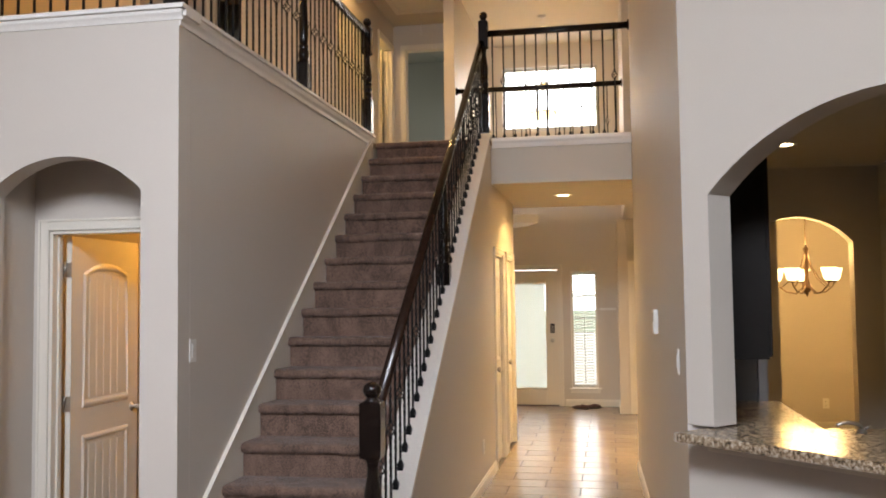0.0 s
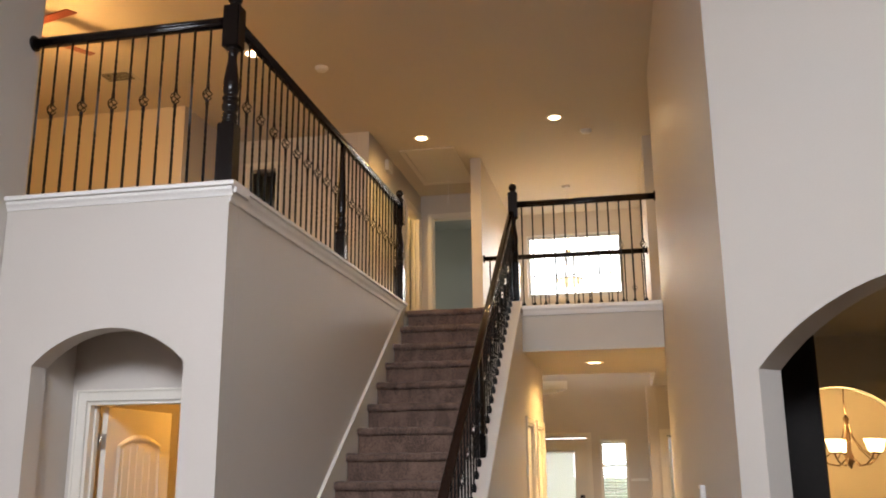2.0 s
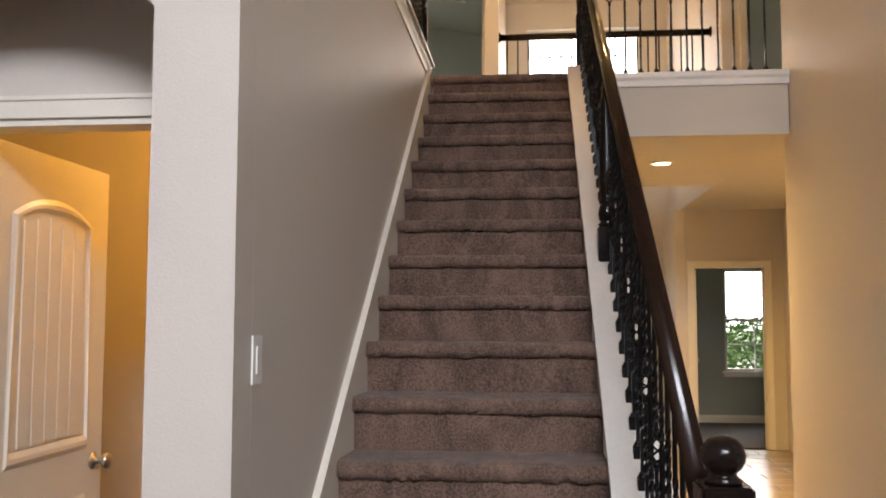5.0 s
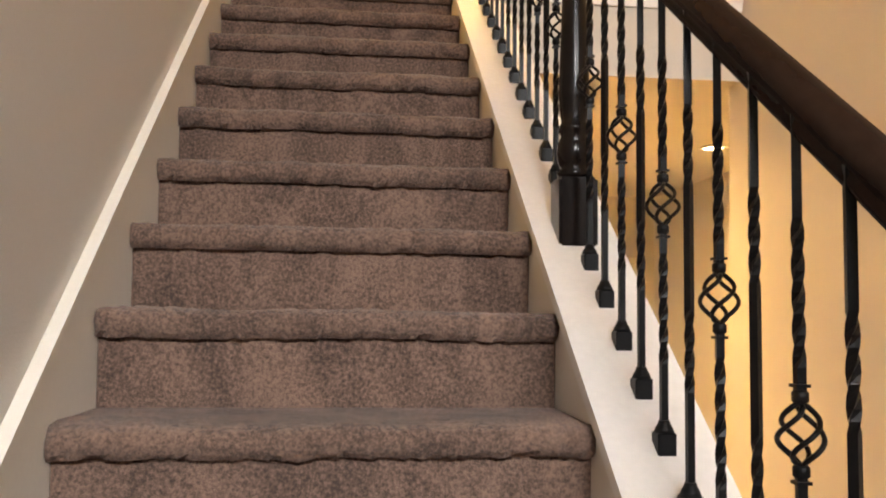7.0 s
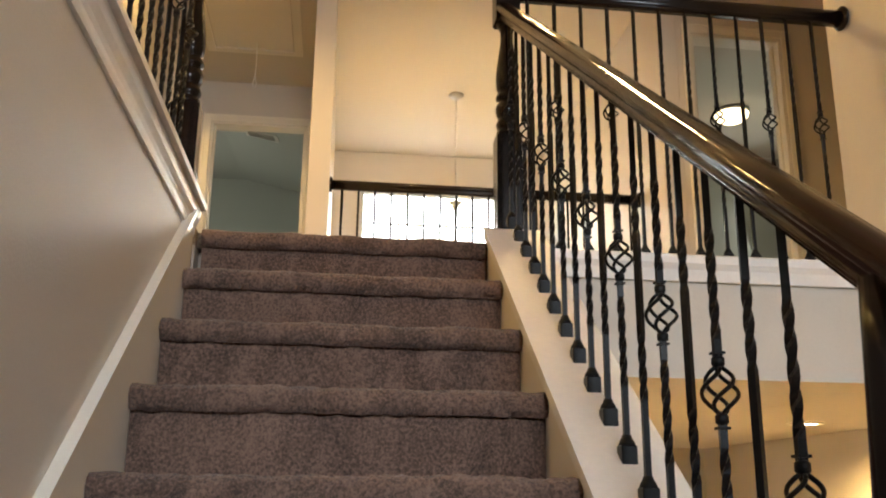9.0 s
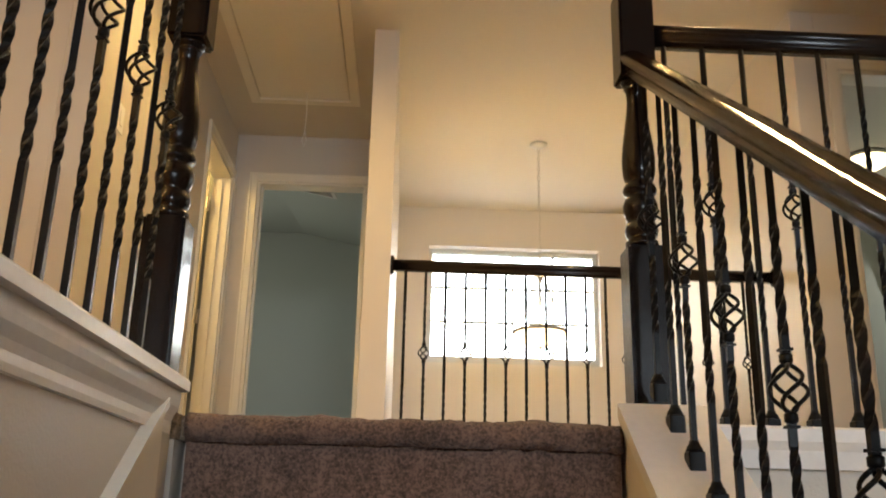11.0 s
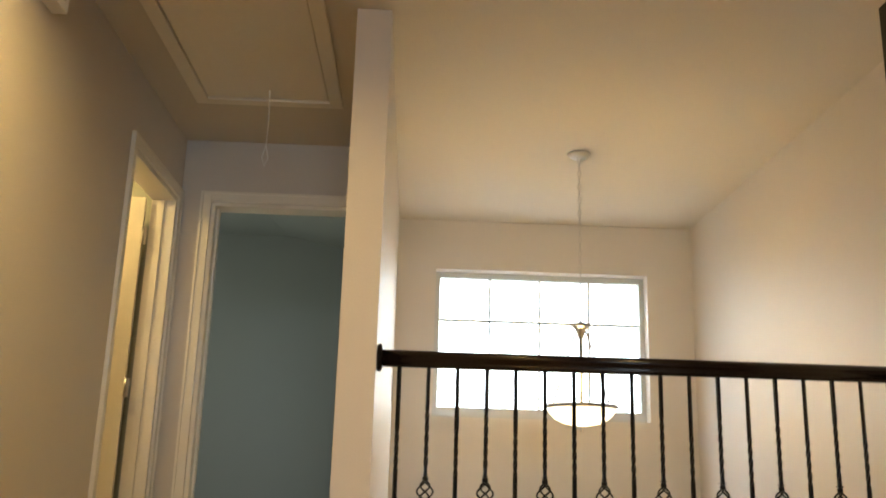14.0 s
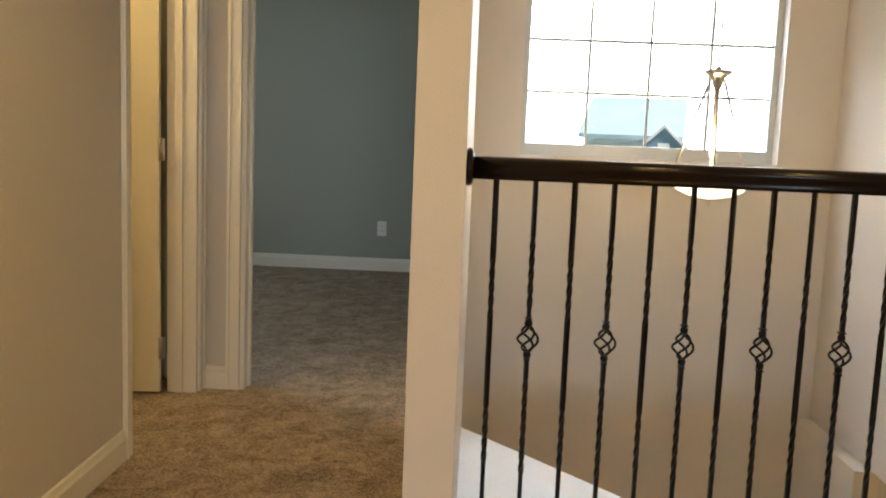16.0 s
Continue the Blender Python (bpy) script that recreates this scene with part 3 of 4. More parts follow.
def bar_meshes(h, mid):
    plain = mesh("baluster", square_bar(h, [(0.22 * h, 0.38 * h), (0.62 * h, 0.78 * h)]), IRON)
    lower, upper = mid - 0.033, mid + 0.033
    q = square_bar(lower, [(0.36 * lower, 0.86 * lower)])
    u = square_bar(h - upper, [(0.12 * (h - upper), 0.60 * (h - upper))])
    bmesh.ops.translate(u, verts=list(u.verts), vec=(0, 0, upper))
    return plain, mesh("baluster", join(q, u), IRON)


LEVEL = bar_meshes(1.005, 0.55)
FOYER = bar_meshes(1.005, 0.57)
STAIR = bar_meshes(0.80, 0.40)


def baluster(rail, x, y, z, kind, meshes, mid, shoe):
    """kind 1: with a basket knot; 0: plain twisted bar."""
    b = part("baluster", meshes[kind], IRON, rail)
    b.location = (x, y, z)
    s = part("shoe", shoe, IRON, b)
    if kind:
        k = part("basket", BASKET, IRON, b)
        k.location = (0, 0, mid)
    return b


def octagon(s, z0, z1, c, q):
    """A square newel block with chamfered corners and ends."""
    b = box(c[0] - s, c[1] - s, c[2] + z0, c[0] + s, c[1] + s, c[2] + z1)
    bmesh.ops.bevel(b, geom=list(b.edges), offset=0.006, segments=2, affect="EDGES")
    return join(q, b)


def newel(rail, x, y, z, foot=0.42, ball=True, s=0.044, height=1.09):
    """A turned newel post: square foot, vase, square head and a ball."""
    n = part("newel_post", octagon(s, 0, foot, (0, 0, 0), bmesh.new()), DARKWOOD, rail)
    n.location = (x, y, z)
    head = height - 0.26
    t = head - foot
    prof = [(0.033, 0), (0.039, 0.012), (0.039, 0.035), (0.031, 0.05), (0.037, 0.07), (0.040, 0.10), (0.036, 0.135), (0.031, 0.145), (0.036, 0.17), (0.041, 0.21), (0.0415, 0.245), (0.036, 0.285),
            (0.030, 0.30), (0.039, 0.315), (0.041, 0.335), (0.037, 0.36), (0.031, 0.38), (0.036, 0.40), (0.0395, 0.45), (0.040, 0.52), (0.037, 0.60), (0.030, 0.72), (0.0235, 0.82), (0.022, 0.88), (0.024, 0.94),
            (0.028, 0.95), (0.024, 0.955), (0.030, 0.967), (0.035, 0.985), (0.036, 1.0)]
    part("turning", lathe([(r * s / 0.044, foot + u * t) for r, u in prof], 22), DARKWOOD, n)
    part("head_block", octagon(s, head, height, (0, 0, 0), bmesh.new()), DARKWOOD, n)
    if ball:
        prof = [(0.030, 0), (0.033, 0.006), (0.024, 0.014), (0.022, 0.020), (0.031, 0.030), (0.037, 0.045), (0.038, 0.058), (0.034, 0.074), (0.024, 0.087), (0.010, 0.094), (0.001, 0.095)]
        part("ball_finial", lathe([(r * s / 0.044, height + u) for r, u in prof], 22), DARKWOOD, n)
    return n


def mid_newel(rail, x, y, z, height, foot=0.15, s=0.040):
    """A slender post under a running rail: square foot, bulb and a long taper."""
    n = part("newel_post", octagon(s, 0, foot, (0, 0, 0), bmesh.new()), DARKWOOD, rail)
    n.location = (x, y, z)
    prof = [(0.036, 0), (0.040, 0.02), (0.030, 0.035), (0.036, 0.05), (0.040, 0.08), (0.038, 0.12), (0.030, 0.15), (0.036, 0.165), (0.037, 0.18), (0.029, 0.20),
            (0.034, 0.24), (0.036, 0.30), (0.033, 0.45), (0.028, 0.65), (0.022, 0.85), (0.018, 1.0)]
    part("turning", lathe([(r, foot + u * (height - foot)) for r, u in prof], 22), DARKWOOD, n)
    return n


RAIL_SECTION = [(-0.022, -0.034), (0.022, -0.034), (0.024, -0.022), (0.020, -0.014), (0.031, -0.002), (0.033, 0.010), (0.029, 0.022), (0.018, 0.030), (0, 0.033),
                (-0.018, 0.030), (-0.029, 0.022), (-0.033, 0.010), (-0.031, -0.002), (-0.020, -0.014), (-0.024, -0.022)]


def handrail(rail, a, b, material=RAILWOOD):
    """A moulded rail from a to b, upright in section."""
    a, b = Vector(a), Vector(b)
    d = (b - a).normalized()
    side = d.cross(Vector((0, 0, 1))).normalized()
    up = side.cross(d)
    q = bmesh.new()
    rings = [[q.verts.new(p + side * u + up * v) for u, v in RAIL_SECTION] for p in (a, b)]
    n = len(RAIL_SECTION)
    for i in range(n):
        q.faces.new((rings[0][i], rings[0][(i + 1) % n], rings[1][(i + 1) % n], rings[1][i])).smooth = True
    q.faces.new(rings[0])
    q.faces.new(rings[1])
    bmesh.ops.recalc_face_normals(q, faces=list(q.faces))
    return part("handrail", q, material, rail)


def rosette(rail, x, y, z, axis, side):
    q = lathe([(0.046, 0), (0.050, 0.006), (0.048, 0.014), (0.036, 0.020)], 20)
    m = pose(0, 0, 0, 0, 90 * side, 0) if axis == "x" else pose(0, 0, 0, -90 * side, 0, 0)
    bmesh.ops.transform(q, matrix=m, verts=list(q.verts))
    r = part("rosette", q, DARKWOOD, rail)
    r.location = (x, y, z)
    return r


RAIL_SECTION = [(u * 0.88, v * 0.88) for u, v in RAIL_SECTION]
RX = 1.025
stair_rail = thing("stair_railing", "dark wood stair railing with twisted iron balusters", "railing", (0, 0, 0))
newel(stair_rail, 1.06, 0.02, 0.0, 0.40, True, 0.052, 1.13)
mid_newel(stair_rail, RX - 0.006, 2.172, slope(2.172) - 0.02, 0.85, 0.19, 0.045)
newel(stair_rail, RX + 0.018, 4.275, 3.05, 0.50, True, 0.046, 1.215)
handrail(stair_rail, (RX + 0.02, 0.05, slope(0.05) + 0.84), (RX, 4.235, slope(4.235) + 0.84))
i = 0
y = 0.184
while y < 2.09:
    if y > 0.1:
        baluster(stair_rail, RX, y, slope(y) + 0.05, i % 2, STAIR, 0.40, SHOE_S)
    i += 1
    y += 0.1105
for i in range(17):
    y = 2.372 + 0.11 * i
    baluster(stair_rail, RX, y, slope(y) + 0.05, (i + 1) % 2, STAIR, 0.40, SHOE_S)

bridge_rail = thing("bridge_railing", "dark wood bridge railing with iron basket balusters", "railing", (0, 0, 0))
handrail(bridge_rail, (RX + 0.03, 4.28, 4.145), (2.40, 4.28, 4.145), DARKWOOD)
rosette(bridge_rail, 2.41, 4.28, 4.145, "x", -1)
for i in range(12):
    baluster(bridge_rail, 1.125 + 0.104 * i, 4.28, 3.126, i % 2, LEVEL, 0.55, SHOE)

foyer_rail = thing("foyer_railing", "dark wood landing railing above the foyer", "railing", (0, 0, 0))
handrail(foyer_rail, (0.39, 6.60, 4.152), (2.37, 6.60, 4.152), DARKWOOD)
rosette(foyer_rail, 0.38, 6.60, 4.152, "x", 1)
rosette(foyer_rail, 2.38, 6.60, 4.152, "x", -1)
for i in range(19):
    baluster(foyer_rail, 0.46 + 0.1025 * i, 6.60, 3.132, i % 2, FOYER, 0.57, SHOE)

loft_rail = thing("loft_railing", "dark wood loft railing with iron basket balusters", "railing", (0, 0, 0))
LX, LY = -0.055, 0.225
newel(loft_rail, LX, LY, 3.162, 0.36, True, 0.050, 1.08)
mid_newel(loft_rail, LX, 2.25, 3.162, 0.97, 0.24)
newel(loft_rail, LX - 0.008, 4.105, 3.106, 0.42, True, 0.046, 1.12)
handrail(loft_rail, (LX, LY, 4.155), (LX, 4.07, 4.155), DARKWOOD)
handrail(loft_rail, (-1.34, LY, 4.155), (LX, LY, 4.155), DARKWOOD)
rosette(loft_rail, -1.35, LY, 4.155, "x", 1)
for i in range(12):
    baluster(loft_rail, -1.285 + 0.099 * i, LY, 3.164, i % 2, LEVEL, 0.55, SHOE)
for i in range(36):
    y = 0.345 + 0.1035 * i
    if abs(y - 2.25) > 0.05:
        baluster(loft_rail, LX, y, 3.164, i % 2, LEVEL, 0.55, SHOE)

# ---- doors and windows ----


def casing(name, axis, face, side, a0, a1, z0, z1, depth, label="white painted door casing", w=0.062):
    """A door frame: three mitred casings on the face, and the jamb lining through the wall, which is depth thick away from side."""
    e = thing(name, label, "door frame", (0, 0, 0), 0, "", "structure")

    def put(nm, p0, p1, q0, q1, c0, c1, bev=0.004):
        if axis == "x":
            part(nm, box(p0, min(c0, c1), q0, p1, max(c0, c1), q1, bev), TRIM, e)
        else:
            part(nm, box(min(c0, c1), p0, q0, max(c0, c1), p1, q1, bev), TRIM, e)
    f0, f1, f2 = face + side * 0.001, face + side * 0.014, face + side * 0.020
    put("casing", a0 - w, a0 - 0.006, z0 + 0.001, z1 + w, f0, f1)
    put("casing", a1 + 0.006, a1 + w, z0 + 0.001, z1 + w, f0, f1)
    put("casing", a0 - 0.006, a1 + 0.006, z1 + 0.006, z1 + w, f0, f1)
    put("casing_bead", a0 - w, a0 - w + 0.014, z0 + 0.001, z1 + w, f1, f2, 0.003)
    put("casing_bead", a1 + w - 0.014, a1 + w, z0 + 0.001, z1 + w, f1, f2, 0.003)
    put("casing_bead", a0 - w + 0.014, a1 + w - 0.014, z1 + w - 0.014, z1 + w, f1, f2, 0.003)
    back = face - side * (depth + 0.001)
    put("jamb", a0 - 0.004, a0 + 0.014, z0 + 0.001, z1, f0, back, 0)
    put("jamb", a1 - 0.014, a1 + 0.004, z0 + 0.001, z1, f0, back, 0)
    put("jamb", a0 + 0.014, a1 - 0.014, z1 - 0.014, z1 + 0.004, f0, back, 0)
    mid = face - side * depth * 0.45
    put("door_stop", a0 + 0.014, a0 + 0.026, z0 + 0.001, z1 - 0.014, mid, mid - side * 0.03, 0.002)
    put("door_stop", a1 - 0.026, a1 - 0.014, z0 + 0.001, z1 - 0.014, mid, mid - side * 0.03, 0.002)
    return e


def panel_outline(x0, x1, z0, z1, rise):
    if rise:
        return [(x0, z0)] + arc(x0, x1, z1 - rise, z1, 14) + [(x1, z0)]
    return [(x0, z0), (x0, z1), (x1, z1), (x1, z0)]


def ring(pts, y, s, d, w):
    """A raised moulding along a closed outline on a door's face."""
    q = bmesh.new()
    c = (sum(p[0] for p in pts) / len(pts), sum(p[1] for p in pts) / len(pts))
    rows = []
    for k, (t, h) in enumerate(((0, 0.0), (0.35 * w, d), (0.65 * w, d), (w, 0.0))):
        row = []
        for px, pz in pts:
            L = math.hypot(px - c[0], pz - c[1])
            row.append(q.verts.new((px + (c[0] - px) / L * t * 1.2, y + s * h, pz + (c[1] - pz) / L * t * 1.2)))
        rows.append(row)
    n = len(pts)
    for a, b in zip(rows, rows[1:]):
        for i in range(n):
            q.faces.new((a[i], a[(i + 1) % n], b[(i + 1) % n], b[i]))
    bmesh.ops.recalc_face_normals(q, faces=list(q.faces))
    return q


def knob(e, x, y, s, z, material=NICKEL):
    q = lathe([(0.032, 0), (0.032, 0.006), (0.014, 0.012), (0.011, 0.030), (0.022, 0.040), (0.029, 0.052), (0.028, 0.064), (0.016, 0.072), (0.002, 0.074)], 18)
    bmesh.ops.transform(q, matrix=pose(x, y, z, -90 * s, 0, 0), verts=list(q.verts))
    return part("knob", q, material, e)


def door_leaf(name, m, w, h, label, group="panel doors", hinge_side=1):
    """A two panel arched plank door; the hinge is at its own x = 0, its thickness goes to -y."""
    e = thing(name, label, "door", (0, 0, 0), 0, group)
    e.matrix_world = m
    part("slab", box(0, -0.035, 0.012, w, 0, h, 0.003), DOORP, e)
    for y, s in ((0.0, 1), (-0.035, -1)):
        for z0, z1, rise in ((0.98, h - 0.15, 0.07), (0.22, 0.82, 0)):
            pts = panel_outline(0.115, w - 0.115, z0, z1, rise)
            pan = part("panel_moulding", ring(pts, y, s, 0.009, 0.045), DOORP, e)
            n = 5
            x0, x1 = 0.175, w - 0.175
            for i in range(n):
                a, b = x0 + (x1 - x0) * i / n, x0 + (x1 - x0) * (i + 1) / n
                top = z1 - 0.065 - (rise * 0.75 * (abs((a + b) / 2 - w / 2) / (w / 2)) if rise else 0)
                part("panel_board", box(a + 0.004, min(y, y + s * 0.005), z0 + 0.06, b - 0.004, max(y, y + s * 0.005), top, 0.002), DOORP, pan)
        knob(e, w - 0.065, y, s, 0.93)
    for z in (0.20, 1.02, h - 0.20):
        if hinge_side > 0:
            q = box(-0.022, -0.004, z - 0.045, 0.005, 0.003, z + 0.045, 0.002)
            tube([(-0.006, 0.005, z - 0.047), (-0.006, 0.005, z + 0.047)], 0.0065, 8, q)
        else:
            q = box(-0.003, -0.034, z - 0.045, 0.001, -0.002, z + 0.045)
            tube([(-0.006, 0.006, z - 0.047), (-0.006, 0.006, z + 0.047)], 0.0075, 8, q)
            box(-0.005, 0.006, z - 0.045, -0.002, 0.032, z + 0.045, 0, q)
        part("hinge", q, NICKEL, e)
    return e


casing("door_1", "x", 0.60, -1, -1.025, -0.265, 0, 2.03, 0.10, w=0.072)
door_leaf("panel_door", pose(-0.992, 0.704, 0, 0, 0, 89), 0.735, 2.01, "cream two panel arched door standing open", hinge_side=-1)
casing("door_2", "y", -0.74, 1, 7.17, 7.90, Z2, 5.10, 0.12)
door_leaf("panel_door", pose(-0.878, 7.840, Z2, 0, 0, 186), 0.68, 1.98, "cream closet door standing open in warm light")
casing("door_3", "x", 7.97, -1, -0.57, 0.165, Z2, 5.105, 0.12, "cream painted bedroom door casing")
door_leaf("panel_door", pose(0.150, 8.10, Z2, 0, 0, 88), 0.70, 1.97, "cream bedroom door folded back into the room")
casing("door_4", "x", 6.15, -1, 2.60, 3.19, Z2, 5.12, 0.12)
casing("door_5", "y", 1.10, 1, 4.36, 5.00, 0, 2.04, 0.12)
door_leaf("panel_door", pose(1.075, 4.985, 0, 0, 0, -90), 0.61, 2.01, "closed cream hall closet door")
casing("door_6", "y", 1.10, 1, 5.36, 6.00, 0, 2.04, 0.12)
door_leaf("panel_door", pose(1.075, 5.985, 0, 0, 0, -90), 0.61, 2.01, "closed cream hall closet door")
casing("door_7", "x", 8.50, -1, 2.50, 3.30, 0, 2.04, 0.12)
door_leaf("panel_door", pose(2.518, 8.60, 0.012, 0, 0, 84), 0.76, 2.0, "cream study door standing open")
casing("door_8", "x", 9.32, -1, 0.50, 1.43, 0, 2.04, 0.18)
casing("door_9", "x", 5.30, -1, -2.22, -1.86, Z2, 5.10, 0.12)

front_door = thing("front_door", "cream front door with a full glass lite", "front door", (0.515, 9.38, 0))
W = 0.90
part("hinge_stile", box(0, 0, 0.015, 0.185, 0.044, 2.02, 0.003), DOORP, front_door)
part("lock_stile", box(0.715, 0, 0.015, W, 0.044, 2.02, 0.003), DOORP, front_door)
part("top_rail", box(0.186, 0, 1.84, 0.714, 0.044, 2.02, 0.003), DOORP, front_door)
part("bottom_rail", box(0.186, 0, 0.015, 0.714, 0.044, 0.25, 0.003), DOORP, front_door)
lite = part("lite_frame", ring([(0.17, 0.235), (0.17, 1.855), (0.73, 1.855), (0.73, 0.235)], -0.001, -1, 0.012, 0.03), TRIM, front_door)
gl = part("pane", box(0.186, 0.018, 0.25, 0.714, 0.024, 1.84), GLASS, front_door)
gl.visible_shadow = False
# translucent slats added behind the pane so the lite shows evenly white
inner = part("added_lite_blind", box(0.19, 0.028, 1.80, 0.71, 0.036, 1.835), BLIND, front_door)
q = box(-0.258, -0.0125, -0.0006, 0.258, 0.0125, 0.0006)
bmesh.ops.transform(q, matrix=pose(0, 0, 0, 62, 0, 0), verts=list(q.verts))
LITE_SLAT = mesh("slat", q, BLIND)
for i in range(70):
    sl = part("slat", LITE_SLAT, BLIND, inner)
    sl.location = (0.45, 0.033, 0.262 + 0.0222 * i)
part("threshold", box(-0.01, -0.03, 0.001, W + 0.01, 0.06, 0.014, 0.003), BRONZE, front_door)
lock = part("keypad_lock", box(0.785, -0.024, 1.08, 0.85, -0.001, 1.22, 0.008), IRON, front_door, "black keypad lock")
for r in range(4):
    for c in range(2):
        part("key", box(0.800 + 0.022 * c, -0.027, 1.10 + 0.024 * r, 0.812 + 0.022 * c, -0.0235, 1.114 + 0.024 * r), NICKEL, lock)
knob(front_door, 0.817, -0.001, -1, 0.97)


def window_unit(name, axis, x0, x1, z0, z1, face, depth, cols, rows, label, sill=True, meeting=False, t=0.016, low=0.035, deep=0.55, metal=TRIM):
    """A window set in an opening along x: frame, muntins, panes, sill. face: the room side of the wall; depth: the wall's."""
    e = thing(name, label, "window", (0, 0, 0), 0, "", "structure")
    yb = face + depth * deep
    f = 0.035
    for a, b, c, d in ((x0, x0 + f, z0, z1), (x1 - f, x1, z0, z1), (x0 + f, x1 - f, z1 - f, z1), (x0 + f, x1 - f, z0, z0 + low)):
        part("window_frame", box(a, yb - 0.03, c, b, yb + 0.03, d, 0.003), metal, e)
    w, h = (x1 - x0 - 2 * f) / cols, (z1 - z0 - f - low) / rows
    # muntins in grey vent metal: their backlit darkness is put into the colour
    for i in range(1, cols):
        part("muntin", box(x0 + f + w * i - t / 2, yb - 0.010, z0 + low, x0 + f + w * i + t / 2, yb + 0.010, z1 - f), VENTM, e)
    for j in range(1, rows):
        tt = 0.045 if meeting and j == rows // 2 else t
        part("muntin", box(x0 + f, yb - 0.013, z0 + low + h * j - tt / 2, x1 - f, yb + 0.013, z0 + low + h * j + tt / 2), VENTM, e)
    pm = mesh("pane", box(0.001, -0.002, 0.001, w - 0.001, 0.002, h - 0.001), GLASS)
    for i in range(cols):
        for j in range(rows):
            p = part("pane", pm, GLASS, e)
            p.location = (x0 + f + w * i, yb, z0 + low + h * j)
            p.visible_shadow = False
    if sill:
        part("window_sill", box(x0 - 0.04, face - 0.035, z0 - 0.022, x1 + 0.04, yb - 0.031, z0 - 0.001, 0.004), TRIM, e)
        part("apron", box(x0 - 0.02, face - 0.014, z0 - 0.075, x1 + 0.02, face - 0.001, z0 - 0.023, 0.003), TRIM, e)
    return e


window_unit("window_1", "x", 0.64, 2.07, 4.13, 5.11, 9.32, 0.18, 4, 3, "wide white window, thin muntins coloured dark as if backlit", False, t=0.014, low=0.07, deep=0.70, metal=SASH)
window_unit("window_2", "x", 1.61, 2.0, 0.27, 2.0, 9.32, 0.18, 2, 5, "tall narrow sidelight window with white blinds")
window_unit("window_3", "x", 3.36, 4.20, 0.72, 2.14, 11.0, 0.12, 2, 4, "white sash window of the study", True, True)
window_unit("window_4", "x", -1.25, 3.05, 3.2, 5.3, -6.12, 0.12, 5, 3, "tall great room windows", False)

blind = thing("window_blind", "white slatted blind in the sidelight, slats open", "blind", (1.805, 9.345, 0.29))
part("headrail", box(-0.165, -0.015, 1.645, 0.165, 0.02, 1.685, 0.003), BLIND, blind)
slat = box(-0.160, -0.018, -0.001, 0.160, 0.018, 0.001)
bmesh.ops.transform(slat, matrix=pose(0, 0, 0, 38, 0, 0), verts=list(slat.verts))
SLAT = mesh("slat", slat, BLIND)
for i in range(40):
    s = part("slat", SLAT, BLIND, blind)
    s.location = (0, 0, 0.03 + 0.0405 * i)
for x in (-0.11, 0.11):
    part("cord", tube([(x, -0.02, 0.02), (x, -0.02, 1.65)], 0.0012, 5), BLIND, blind)

# ---- lamps ----


def can_light(x, y, z, energy, group="recessed ceiling lights"):
    t = thing("ceiling_light", "round recessed ceiling light, lit warm", "ceiling light", (x, y, z), 0, group)
    part("trim_ring", lathe([(0.080, -0.001), (0.096, -0.001), (0.096, -0.006), (0.084, -0.010), (0.072, -0.010), (0.068, -0.001)], 28), TRIM, t)
    part("lens", lathe([(0.066, -0.004), (0.064, -0.007), (0.02, -0.010)], 28), BULB, t)
    s = lamp("can_lamp", "SPOT", look((x, y, z - 0.03), (x, y + 0.001, 0)), energy, WARM, 0.07)
    s.data.spot_size, s.data.spot_blend = radians(165), 1.0
    return t


can_light(-1.24, 3.11, HIGH, 110)
can_light(-0.19, 5.65, HIGH, 84)
can_light(1.41, 5.34, HIGH, 102)
can_light(1.72, 5.33, LOW, 290)
# unseen alcove light, added to brighten the yellow alcove wall
can_light(2.98, 5.9, LOW, 230)
can_light(3.43, 2.6, LOW + 0.002, 22)

powder = thing("ceiling_bowl_light", "lit flush ceiling light of the small room", "ceiling light", (-0.70, 1.75, 2.688))
part("base", lathe([(0.001, -0.001), (0.15, -0.001), (0.15, -0.02), (0.13, -0.03)], 24), NICKEL, powder)
part("glass_bowl", lathe([(0.14, -0.03), (0.13, -0.06), (0.09, -0.09), (0.03, -0.105), (0.001, -0.106)], 24), SHADE, powder)
lamp("powder_room_lamp", "POINT", pose(-0.70, 1.75, 2.45), 28, (1.0, 0.50, 0.08), 0.1)

pendant = thing("pendant_light", "brushed nickel pendant with an alabaster glass bowl", "pendant light", (1.355, 7.943, HIGH))
part("canopy", lathe([(0.001, -0.001), (0.062, -0.001), (0.062, -0.008), (0.045, -0.022), (0.012, -0.030)], 24), NICKEL, pendant)
chain = bmesh.new()
for i in range(24):
    z = -0.04 - 0.0365 * i
    link = [(0.008 * math.cos(a), 0, z + 0.021 * math.sin(a)) for a in [2 * math.pi * k / 10 for k in range(10)]]
    if i % 2:
        link = [(y, x, z) for x, y, z in link]
    tube(link, 0.0022, 5, chain, True)
part("chain", chain, NICKEL, pendant)
part("hub", lathe([(0.006, -0.905), (0.012, -0.918), (0.052, -0.922), (0.055, -0.930), (0.042, -0.940), (0.026, -0.955), (0.018, -0.985), (0.010, -1.0), (0.009, -1.35)], 20), NICKEL, pendant)
for k in range(3):
    a = math.radians(20 + 120 * k)
    part("rod", tube([(0.03 * math.cos(a), 0.03 * math.sin(a), -0.955), (0.168 * math.cos(a), 0.168 * math.sin(a), -1.335)], 0.005, 8), NICKEL, pendant)
